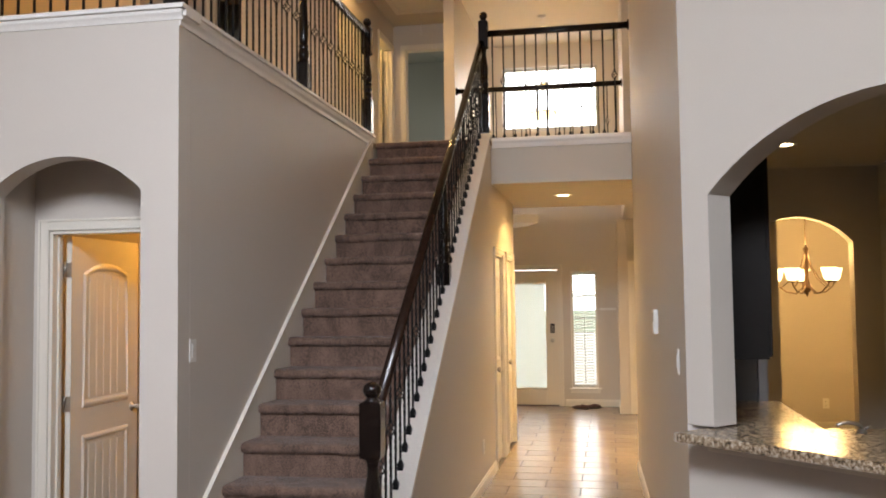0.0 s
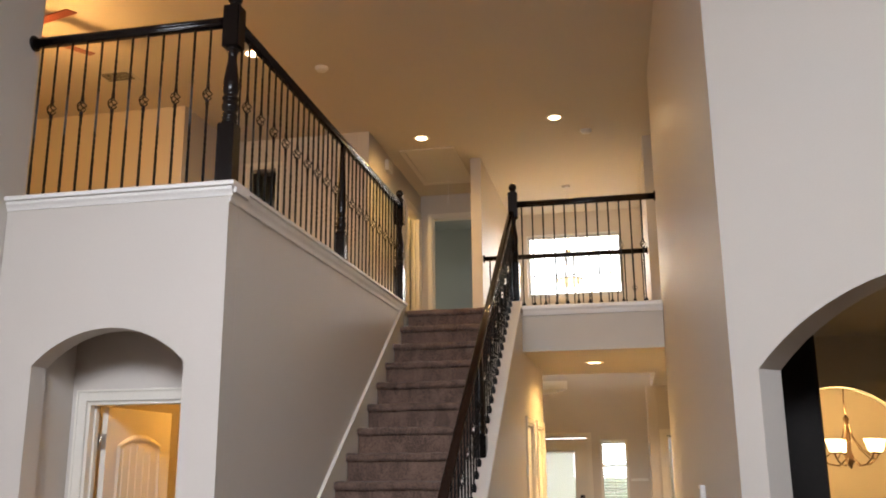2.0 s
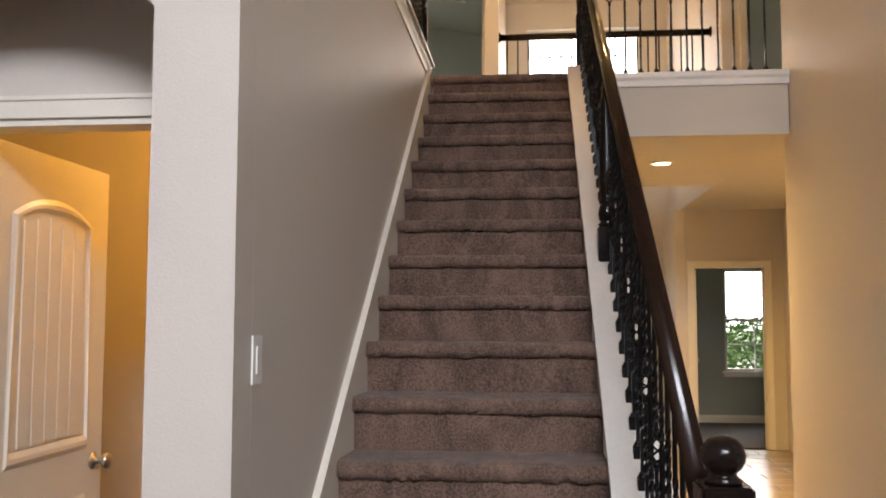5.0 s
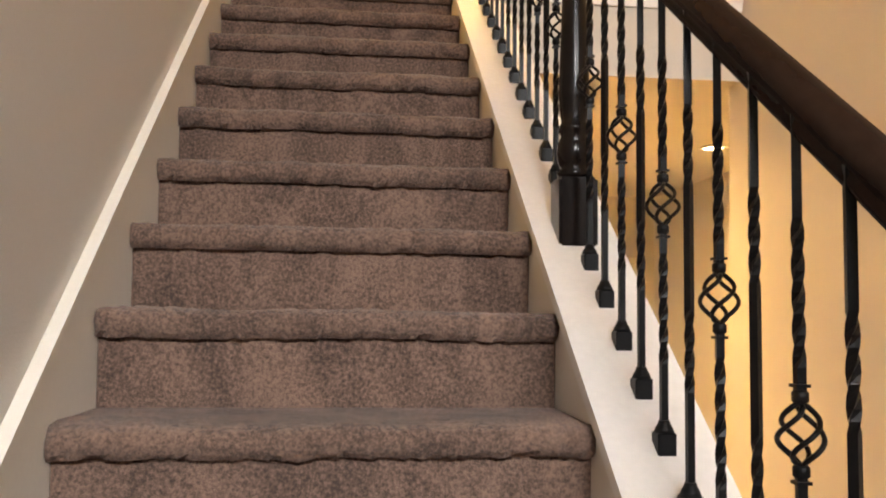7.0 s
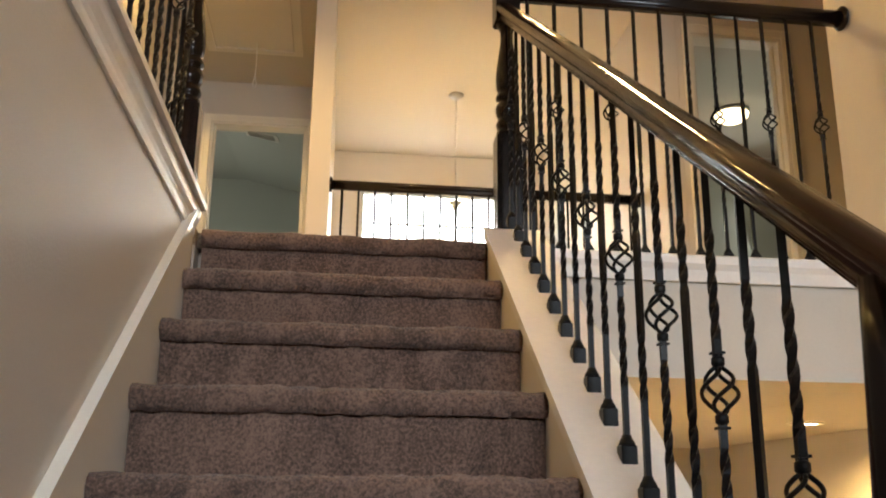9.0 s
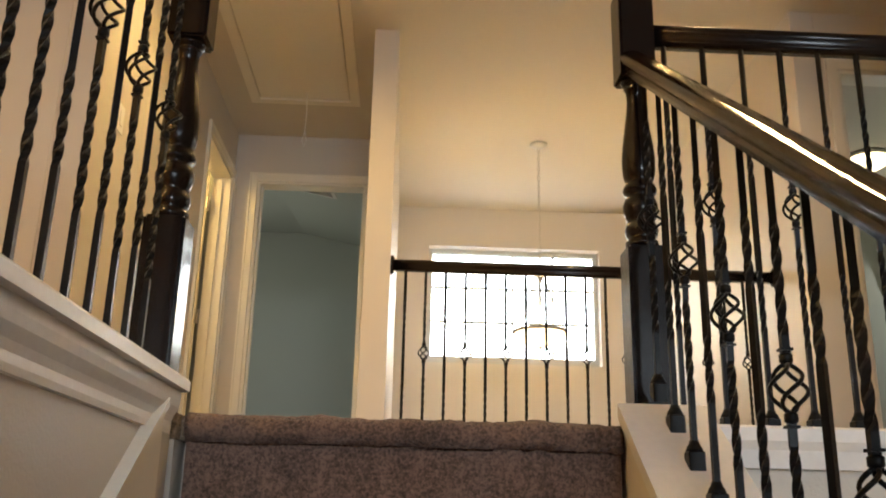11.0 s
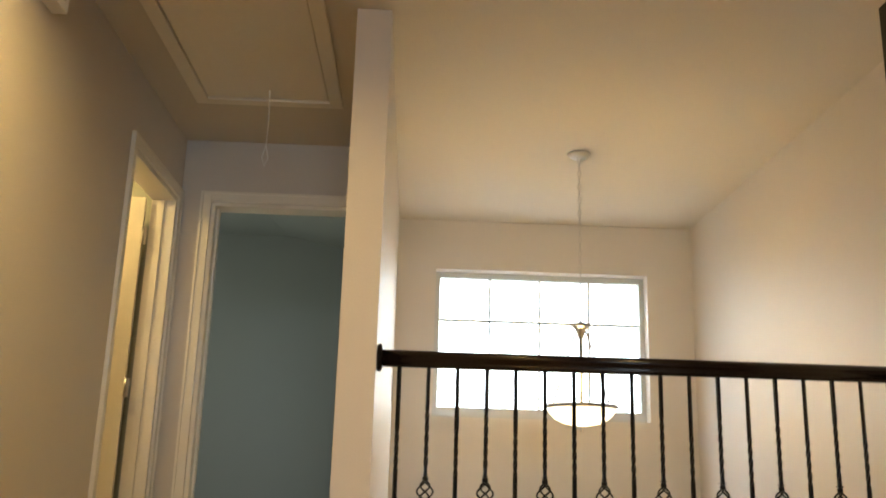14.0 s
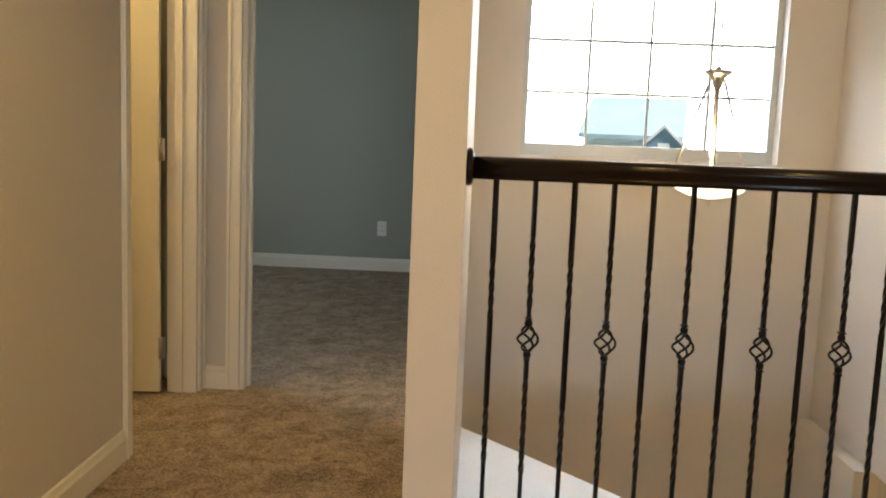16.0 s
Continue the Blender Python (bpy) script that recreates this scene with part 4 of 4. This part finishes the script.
part("rim", lathe([(0.168, -1.332), (0.182, -1.332), (0.184, -1.342), (0.170, -1.350)], 32), NICKEL, pendant)
part("bowl", lathe([(0.170, -1.345), (0.160, -1.375), (0.130, -1.405), (0.085, -1.425), (0.030, -1.435), (0.001, -1.436)], 32), BOWL, pendant)
part("finial", lathe([(0.012, -1.434), (0.014, -1.444), (0.006, -1.455), (0.008, -1.462), (0.001, -1.468)], 12), NICKEL, pendant)
lamp("pendant_lamp", "POINT", pose(1.355, 7.943, HIGH - 1.27), 33, WARM, 0.1)

chand = thing("chandelier", "bronze five arm chandelier with lit glass shades", "chandelier", (4.09, 5.2, LOW - 0.10))
part("canopy", lathe([(0.001, 0.1), (0.06, 0.1), (0.055, 0.08), (0.012, 0.07)], 20), BRONZE, chand)
part("chain", tube([(0, 0, 0.07), (0.006, 0, -0.2), (-0.005, 0, -0.36), (0, 0, -0.50)], 0.006, 6), BRONZE, chand)
part("stem", lathe([(0.006, -0.49), (0.018, -0.51), (0.03, -0.53), (0.02, -0.56), (0.026, -0.70), (0.018, -0.82), (0.04, -0.90), (0.045, -0.93), (0.02, -0.96), (0.012, -0.985), (0.002, -1.0)], 16), BRONZE, chand)
for k in range(5):
    a = math.radians(15 + 72 * k)
    c, s = math.cos(a), math.sin(a)
    prof = [(0.03, -0.90), (0.10, -0.97), (0.19, -0.955), (0.26, -0.90), (0.285, -0.86)]
    arm = part("arm", tube([(r * c, r * s, z) for r, z in prof], 0.008, 8), BRONZE, chand)
    part("brace", tube([(0.02 * c, 0.02 * s, -0.58), (0.05 * c, 0.05 * s, -0.70), (0.13 * c, 0.13 * s, -0.82), (0.24 * c, 0.24 * s, -0.91)], 0.005, 8), BRONZE, arm)
    part("cup", lathe([(0.012, -0.865), (0.034, -0.855), (0.03, -0.842)], 14, (0.285 * c, 0.285 * s, 0)), BRONZE, arm)
    part("shade", lathe([(0.030, -0.845), (0.050, -0.825), (0.058, -0.78), (0.075, -0.725), (0.072, -0.725), (0.054, -0.78), (0.046, -0.82)], 20, (0.285 * c, 0.285 * s, 0)), SHADE, arm, "frosted lit glass shade")
lamp("chandelier_lamp", "POINT", pose(4.09, 5.2, LOW - 0.62), 92, WARM, 0.25)

bowl = thing("ceiling_bowl_light", "round flush ceiling light with a glass bowl", "ceiling light", (3.70, 7.92, HIGH))
part("base", lathe([(0.001, -0.001), (0.15, -0.001), (0.15, -0.02), (0.13, -0.03)], 24), NICKEL, bowl)
part("glass_bowl", lathe([(0.14, -0.03), (0.13, -0.06), (0.09, -0.09), (0.03, -0.105), (0.001, -0.106)], 24), BOWL, bowl)

fan = thing("ceiling_fan", "loft ceiling fan with reddish wooden blades", "ceiling fan", (-2.78, 1.80, HIGH))
part("downrod", lathe([(0.07, -0.001), (0.06, -0.04), (0.015, -0.05), (0.015, -0.14)], 16), BRONZE, fan)
part("motor", lathe([(0.03, -0.13), (0.10, -0.15), (0.12, -0.20), (0.11, -0.27), (0.05, -0.30), (0.001, -0.30)], 24), BRONZE, fan)
# light kit added below the motor to brighten the orange loft wall
part("added_light_bowl", lathe([(0.05, -0.30), (0.11, -0.32), (0.10, -0.37), (0.05, -0.40), (0.001, -0.405)], 24), BOWL, fan, "lit glass bowl added to warm the loft wall")
lamp("added_fan_lamp", "POINT", pose(-2.78, 1.80, HIGH - 0.46), 90, (1.0, 0.55, 0.17), 0.1)
# closet fixture is out of view, added to turn the open door yellow
closet = thing("ceiling_bowl_light", "unseen flush light added to warm the open closet door", "ceiling light", (-1.45, 7.4, HIGH))
part("base", lathe([(0.001, -0.001), (0.12, -0.001), (0.12, -0.02), (0.10, -0.03)], 24), NICKEL, closet)
part("glass_bowl", lathe([(0.11, -0.03), (0.10, -0.06), (0.06, -0.09), (0.001, -0.10)], 24), SHADE, closet)
lamp("added_closet_lamp", "POINT", pose(-1.45, 7.35, HIGH - 0.2), 28, (1.0, 0.68, 0.25), 0.1)
for k in range(5):
    a = 57 + 72 * k
    q = box(0.17, -0.055, -0.004, 0.67, 0.055, 0.004, 0.002)
    bmesh.ops.transform(q, matrix=pose(0, 0, -0.24, 0, 0, a) @ pose(0, 0, 0, 10, 0, 0), verts=list(q.verts))
    bl = part("blade", q, FANWOOD, fan)
    q = box(0.09, -0.015, -0.004, 0.22, 0.015, 0.004, 0.002)
    bmesh.ops.transform(q, matrix=pose(0, 0, -0.252, 0, 0, a), verts=list(q.verts))
    part("blade_iron", q, BRONZE, bl)

# ---- ceiling and wall fittings ----
hatch = thing("attic_hatch", "cream attic hatch with a moulded frame and pull cord", "hatch", (-0.215, 6.72, HIGH))
for x0, x1, y0, y1 in ((-0.345, -0.285, -0.71, 0.71), (0.285, 0.345, -0.71, 0.71), (-0.285, 0.285, -0.71, -0.65), (-0.285, 0.285, 0.65, 0.71)):
    f = part("frame", box(x0, y0, -0.016, x1, y1, -0.001, 0.004), TRIM, hatch)
part("panel", box(-0.278, -0.643, -0.007, 0.278, 0.643, -0.001, 0.002), TRIM, hatch)
part("pull_cord", tube([(0.02, 0.55, -0.008), (0.025, 0.56, -0.15), (0.022, 0.555, -0.27), (0.035, 0.56, -0.33), (0.02, 0.56, -0.37), (0.008, 0.555, -0.33), (0.022, 0.555, -0.27)], 0.003, 6), PLASTIC, hatch)


def detector(x, y, z):
    t = thing("smoke_detector", "round white smoke detector on the ceiling", "smoke detector", (x, y, z), 0, "smoke detectors")
    part("base", lathe([(0.001, -0.001), (0.068, -0.001), (0.068, -0.012), (0.062, -0.016)], 24), PLASTIC, t)
    part("cover", lathe([(0.058, -0.016), (0.052, -0.034), (0.03, -0.042), (0.001, -0.043)], 24), PLASTIC, t)


detector(-0.71, 3.54, HIGH)
detector(1.74, 5.82, HIGH)


def vent(x, y, z, w, d, rx=0, ry=0):
    t = thing("ceiling_vent", "pale metal ceiling vent with slats", "vent", (x, y, z), 0, "ceiling vents")
    t.matrix_world = pose(x, y, z, rx, ry, 0)
    for a, b, c, e in ((-w, -w + 0.03, -d, d), (w - 0.03, w, -d, d), (-w + 0.03, w - 0.03, -d, -d + 0.03), (-w + 0.03, w - 0.03, d - 0.03, d)):
        part("frame", box(a, c, -0.010, b, e, -0.001, 0.002), VENTM, t)
    # black sheet behind the slats stands in for the shade of the duct
    part("duct_shade", box(-w + 0.03, -d + 0.03, -0.003, w - 0.03, d - 0.03, -0.001), SOLE, t)
    n = int((2 * d - 0.06) / 0.022)
    for i in range(n):
        y0 = -d + 0.03 + 0.022 * i
        q = box(-w + 0.03, -0.008, -0.001, w - 0.03, 0.008, 0.001)
        bmesh.ops.transform(q, matrix=pose(0, y0 + 0.011, -0.008, 30, 0, 0), verts=list(q.verts))
        part("slat", q, VENTM, t)


vent(-2.75, 3.29, HIGH, 0.18, 0.13)
vent(-0.28, 9.0, vault(-0.28, 9.0) - 0.002, 0.15, 0.12, 8.4, 10.8)


def plate(name, label, category, at, rz, w, h, what, group=""):
    """A wall plate whose face looks along its own -y."""
    t = thing(name, label, category, at, rz, group)
    part("cover_plate", box(-w / 2, -0.007, -h / 2, w / 2, -0.001, h / 2, 0.003), PLASTIC, t)
    if what == "switch":
        q = box(-0.016, -0.011, -0.033, 0.016, -0.007, 0.033, 0.002)
        part("rocker", q, PLASTIC, t)
    elif what == "outlet":
        for z in (-0.02, 0.02):
            s = part("socket", box(-0.017, -0.009, z - 0.014, 0.017, -0.007, z + 0.014, 0.002), PLASTIC, t)
            for x in (-0.006, 0.006):
                part("slot", box(x - 0.0012, -0.0096, z - 0.004, x + 0.0012, -0.0088, z + 0.006), SOLE, s)
    return t


plate("light_switch", "white rocker light switch on the stair wall", "light switch", (0.001, 0.315, 1.355), 90, 0.075, 0.12, "switch", "light switches")
plate("light_switch", "white rocker light switch by the kitchen corner", "light switch", (2.4925, 0.31, 1.30), -90 + 1.17, 0.075, 0.12, "switch", "light switches")
plate("light_switch", "white switch in the warm upper passage", "light switch", (-0.739, 5.62, 4.46), 90, 0.075, 0.12, "switch", "light switches")
plate("wall_outlet", "white outlet on the bedroom wall", "outlet", (-0.34, 11.399, 3.45), 0, 0.075, 0.12, "outlet", "wall outlets")
plate("wall_outlet", "white outlet on the dining room wall", "outlet", (4.67, 7.199, 0.32), 0, 0.075, 0.12, "outlet", "wall outlets")
plate("wall_outlet", "white outlet low on the hall wall", "outlet", (1.101, 3.45, 0.36), 90, 0.075, 0.12, "outlet", "wall outlets")

panel = thing("alarm_panel", "white wall mounted alarm keypad", "keypad", (2.466, 1.62, 1.455), -90 + 1.17)
part("housing", box(-0.075, -0.030, -0.075, 0.075, -0.001, 0.075, 0.008), PLASTIC, panel)
part("screen", box(-0.055, -0.032, 0.0, 0.055, -0.0295, 0.055, 0.001), VENTM, panel, "grey screen")
part("flap", box(-0.055, -0.032, -0.06, 0.055, -0.0295, -0.012, 0.001), PLASTIC, panel)

chime = thing("door_chime", "white door chime box high on the passage wall", "door chime", (-0.739, 6.09, 5.275), 90)
part("cover", box(-0.10, -0.055, -0.07, 0.10, -0.001, 0.07, 0.010), PLASTIC, chime)
for z in (-0.035, -0.02, 0.02, 0.035):
    part("groove", box(-0.07, -0.0565, z - 0.003, 0.07, -0.0548, z + 0.003), VENTM, chime)

rack = thing("key_rack", "small white key rack on the foyer wall", "key rack", (2.15, 9.318, 1.43))
part("board", box(-0.12, -0.015, -0.018, 0.12, -0.001, 0.018, 0.003), PLASTIC, rack)
for i in range(5):
    x = -0.09 + 0.045 * i
    part("hook", tube([(x, -0.015, 0), (x, -0.03, -0.012), (x, -0.035, -0.03), (x, -0.045, -0.02)], 0.0025, 6), NICKEL, rack)


def shoe(x, y, rz, label):
    t = thing("slip_on_shoe", label, "shoe", (x, y, 0.0), rz, "shoes by the door")
    q = bmesh.new()
    bmesh.ops.create_uvsphere(q, u_segments=18, v_segments=10, radius=1)
    for v in q.verts:
        w = 0.044 * (1 - 0.18 * (v.co.y < -0.1))
        v.co = Vector((v.co.x * w, v.co.y * 0.135, max(0.014, 0.016 + v.co.z * (0.055 if v.co.y < 0 else 0.042))))
    part("upper", q, SHOEM, t)
    q = bmesh.new()
    bmesh.ops.create_uvsphere(q, u_segments=20, v_segments=6, radius=1)
    for v in q.verts:
        v.co = Vector((v.co.x * 0.048, v.co.y * 0.14, 0.009 + 0.009 * (1 if v.co.z > 0 else -1) * min(1, abs(v.co.z) * 3)))
    part("sole", q, SOLE, t)


shoe(1.74, 9.02, 70, "dark reddish slip on shoe on the tiles")
shoe(1.90, 9.10, 100, "dark reddish slip on shoe on the tiles")

# ---- kitchen seen through the arch ----
bar = tagged(new("bar_top", mesh("bar_top", box(0.09, -0.20, 1.001, 2.0, 0.36, 1.042, 0.012), GRANITE)), "speckled brown granite bar top with a rounded edge", "bar top")
bar.matrix_world = pose(2.50, 0, 0, 0, 0, -45)
ledge_trim = setting("trim_bar", box(0.13, -0.03, 0.95, 2.0, -0.001, 0.999, 0.006), TRIM, "white painted trim below the bar top", "trim")
ledge_trim.matrix_world = pose(2.50, 0, 0, 0, 0, -45)

upper = thing("wall_cabinet", "very dark stained wall cabinet", "cabinet", (2.63, 0.45, 1.30), 0, "kitchen cabinets")
part("body", box(0, 0, 0, 0.30, 1.5, 1.05, 0.003), CABINET, upper)
for i in range(3):
    d = part("door", box(0.301, 0.01 + 0.5 * i, 0.012, 0.318, 0.49 + 0.5 * i, 0.988, 0.004), CABINET, upper)
    part("handle", tube([(0.319, 0.44 + 0.5 * i, 0.06), (0.345, 0.44 + 0.5 * i, 0.07), (0.345, 0.44 + 0.5 * i, 0.17), (0.319, 0.44 + 0.5 * i, 0.18)], 0.005, 8), NICKEL, d)
base = thing("base_cabinet", "very dark stained base cabinet", "cabinet", (2.63, 0.45, 0), 0, "kitchen cabinets")
part("body", box(0, 0, 0.1, 0.58, 1.6, 0.88, 0.003), CABINET, base)
part("plinth", box(0, 0.02, 0.001, 0.52, 1.58, 0.099), CABINET, base)
for i in range(3):
    part("door", box(0.581, 0.01 + 0.53 * i, 0.11, 0.60, 0.52 + 0.53 * i, 0.87, 0.004), CABINET, base)
tagged(new("worktop", mesh("worktop", box(2.63, 0.44, 0.881, 3.25, 2.06, 0.92, 0.008), GRANITE)), "speckled granite worktop on the dark cabinets", "worktop")
fridge = thing("refrigerator", "stainless refrigerator with dark grey sides", "refrigerator", (2.63, 2.15, 0))
part("body", box(0, 0, 0.02, 0.50, 0.9, 1.74, 0.005), FRIDGE, fridge)
for a, b in ((0.003, 0.447), (0.453, 0.897)):
    d = part("door", box(0.505, a, 0.05, 0.57, b, 1.74, 0.012), STEEL, fridge, "stainless door")
    y = 0.41 if a < 0.1 else 0.49
    part("handle", tube([(0.57, y, 0.75), (0.61, y, 0.78), (0.61, y, 1.5), (0.57, y, 1.53)], 0.010, 8), STEEL, d)
sink_base = thing("base_cabinet", "very dark stained sink cabinet", "cabinet", (3.30, 0.20, 0), 0, "kitchen cabinets")
part("body", box(0, 0, 0.1, 0.95, 0.6, 0.88, 0.003), CABINET, sink_base)
part("plinth", box(0.02, 0.05, 0.001, 0.93, 0.55, 0.099), CABINET, sink_base)
tagged(new("worktop", mesh("worktop", box(3.27, 0.15, 0.881, 4.30, 0.85, 0.92, 0.008), GRANITE)), "speckled granite worktop round the sink", "worktop")
tap = thing("faucet", "curved chrome kitchen faucet", "faucet", (3.39, 0.68, 0.92))
part("base", lathe([(0.026, 0), (0.026, 0.008), (0.016, 0.014), (0.013, 0.024)], 16), NICKEL, tap)
part("spout", tube([(0, 0, 0.01), (0, 0, 0.022)] + [(-0.06 + 0.06 * math.cos(math.radians(a)), 0, 0.022 + 0.030 * math.sin(math.radians(a))) for a in range(0, 161, 20)], 0.010, 10), NICKEL, tap)
part("lever", tube([(0.010, 0, 0.018), (0.045, 0.0, 0.035)], 0.006, 8), NICKEL, tap)

# ---- outside ----
setting("ground", box(-400, -400, -0.5, 400, 400, -0.15), GRASS, "lawn reaching to the horizon", "lawn")
setting("backdrop", box(-300, 120, -10, 300, 121, 160), glow("bright_hazy_sky", (0.90, 0.96, 1.0), 11.0), "bright hazy sky", "sky")

# pale ground added over the lawn to brighten the door and sidelight
setting("driveway", box(-6, 9.7, -0.149, 8, 40, -0.12), CONCRETE, "pale concrete ground added to brighten the front openings", "driveway")

house = thing("far_house", "bluish grey house across the street, washed out by daylight", "house", (7.15, 44, -0.15), -14)
part("wall", prism([(0, 0), (8, 0), (8, 4.5), (4.0, 6.15), (0, 4.5)], "x", -2.1, 2.1), SIDING, house)
part("roof", prism([(-0.5, 4.4), (4.0, 6.2), (8.5, 4.4), (8.5, 4.6), (4.0, 6.4), (-0.5, 4.6)], "x", -2.35, 2.1), ROOFM, house)
part("gable", prism([(0.45, 3.3), (0.45, 4.15), (1.35, 4.95), (2.3, 4.15), (2.3, 3.3)], "y", -0.8, 3.0), GABLE, house, "slate blue gable front")
part("gable_roof", prism([(0.2, 4.0), (1.35, 5.1), (2.5, 4.0), (2.5, 3.85), (1.35, 4.95), (0.2, 3.85)], "y", -1.1, 3.2), CAPW, house, "white gable trim")
part("gable_window", box(1.1, -0.86, 3.7, 1.6, -0.799, 4.3, 0.01), CAPW, house)
for x in (-1.6, -0.4):
    w = part("window", box(x - 0.45, -0.06, 3.2, x + 0.45, 0.001, 4.2, 0.01), TRIM, house)
    part("pane", box(x - 0.38, -0.07, 3.27, x + 0.38, -0.055, 4.13), ROOFM, w)


def shrub(x, y, r, h, seed):
    """A clipped shrub: short stems and a loose crown of single leaves."""
    rnd = random.Random(seed)
    t = thing("shrub", "leafy green shrub outside the window", "shrub", (x, y, -0.15), 0, "front shrubs")
    q = bmesh.new()
    for k in range(5):
        a = rnd.uniform(0, 6.28)
        tube([(0, 0, 0), (0.1 * math.cos(a), 0.1 * math.sin(a), 0.3 * h), (0.5 * r * math.cos(a), 0.5 * r * math.sin(a), 0.7 * h)], 0.012, 5, q)
    part("stems", q, CABINET, t)
    q = bmesh.new()
    for k in range(2200):
        u, a = rnd.random() ** 0.4, rnd.uniform(0, 6.28)
        zz = rnd.uniform(0.12, 1.0)
        rr = r * u * (1 - 0.55 * (zz - 0.45) ** 2 * 2) * rnd.uniform(0.75, 1.1)
        p = Vector((rr * math.cos(a), rr * math.sin(a), h * zz * rnd.uniform(0.9, 1.06)))
        m = pose(*p, rnd.uniform(-70, 70), rnd.uniform(-70, 70), rnd.uniform(0, 360))
        s = rnd.uniform(0.05, 0.09)
        q.faces.new([q.verts.new(m @ Vector(c)) for c in ((0, -s, 0), (0.5 * s, 0, 0.1 * s), (0, s, 0), (-0.5 * s, 0, 0.1 * s))])
    part("crown", q, LEAF, t)


for i, (x, y, r, h) in enumerate(((4.1, 19.0, 1.1, 1.75), (5.9, 19.6, 1.2, 1.6), (7.6, 20.0, 1.1, 1.7))):
    shrub(x, y, r, h, i)

# ---- floor tiles of the hall and foyer ----
TW, TD, GAP = 0.605, 0.303, 0.010


def tile_mesh(w, d):
    q = bmesh.new()
    e = 0.004
    lo = [q.verts.new((x, y, -0.006)) for x, y in ((0, 0), (w, 0), (w, d), (0, d))]
    md = [q.verts.new((x, y, -0.0015)) for x, y in ((0, 0), (w, 0), (w, d), (0, d))]
    hi = [q.verts.new((x, y, 0.0)) for x, y in ((e, e), (w - e, e), (w - e, d - e), (e, d - e))]
    for a, b in ((lo, md), (md, hi)):
        for i in range(4):
            q.faces.new((a[i], a[(i + 1) % 4], b[(i + 1) % 4], b[i]))
    q.faces.new(hi)
    return mesh("tile", q, TILE)


shared = {}
row = 0
y = 0.0
while y < 9.3:
    x0, x1 = (1.115, 2.49 - 0.0205 * y) if y < 4.25 else (1.115, 3.49) if y < 6.1 else (0.385, 3.49) if y < 8.35 else (0.385, 2.28)
    d = round(min(TD - GAP, 9.31 - y), 3)
    x = 1.0 + (row % 2) * TW / 2 - 2 * TW
    while x < x1:
        a, b = max(x, x0), min(x + TW - GAP, x1)
        if b - a > 0.03:
            key = (round(b - a, 3), d)
            if key not in shared:
                shared[key] = tile_mesh(*key)
            t = part("tile", shared[key], TILE, floor)
            t.location = (a, y, 0.0)
        x += TW
    y += TD
    row += 1
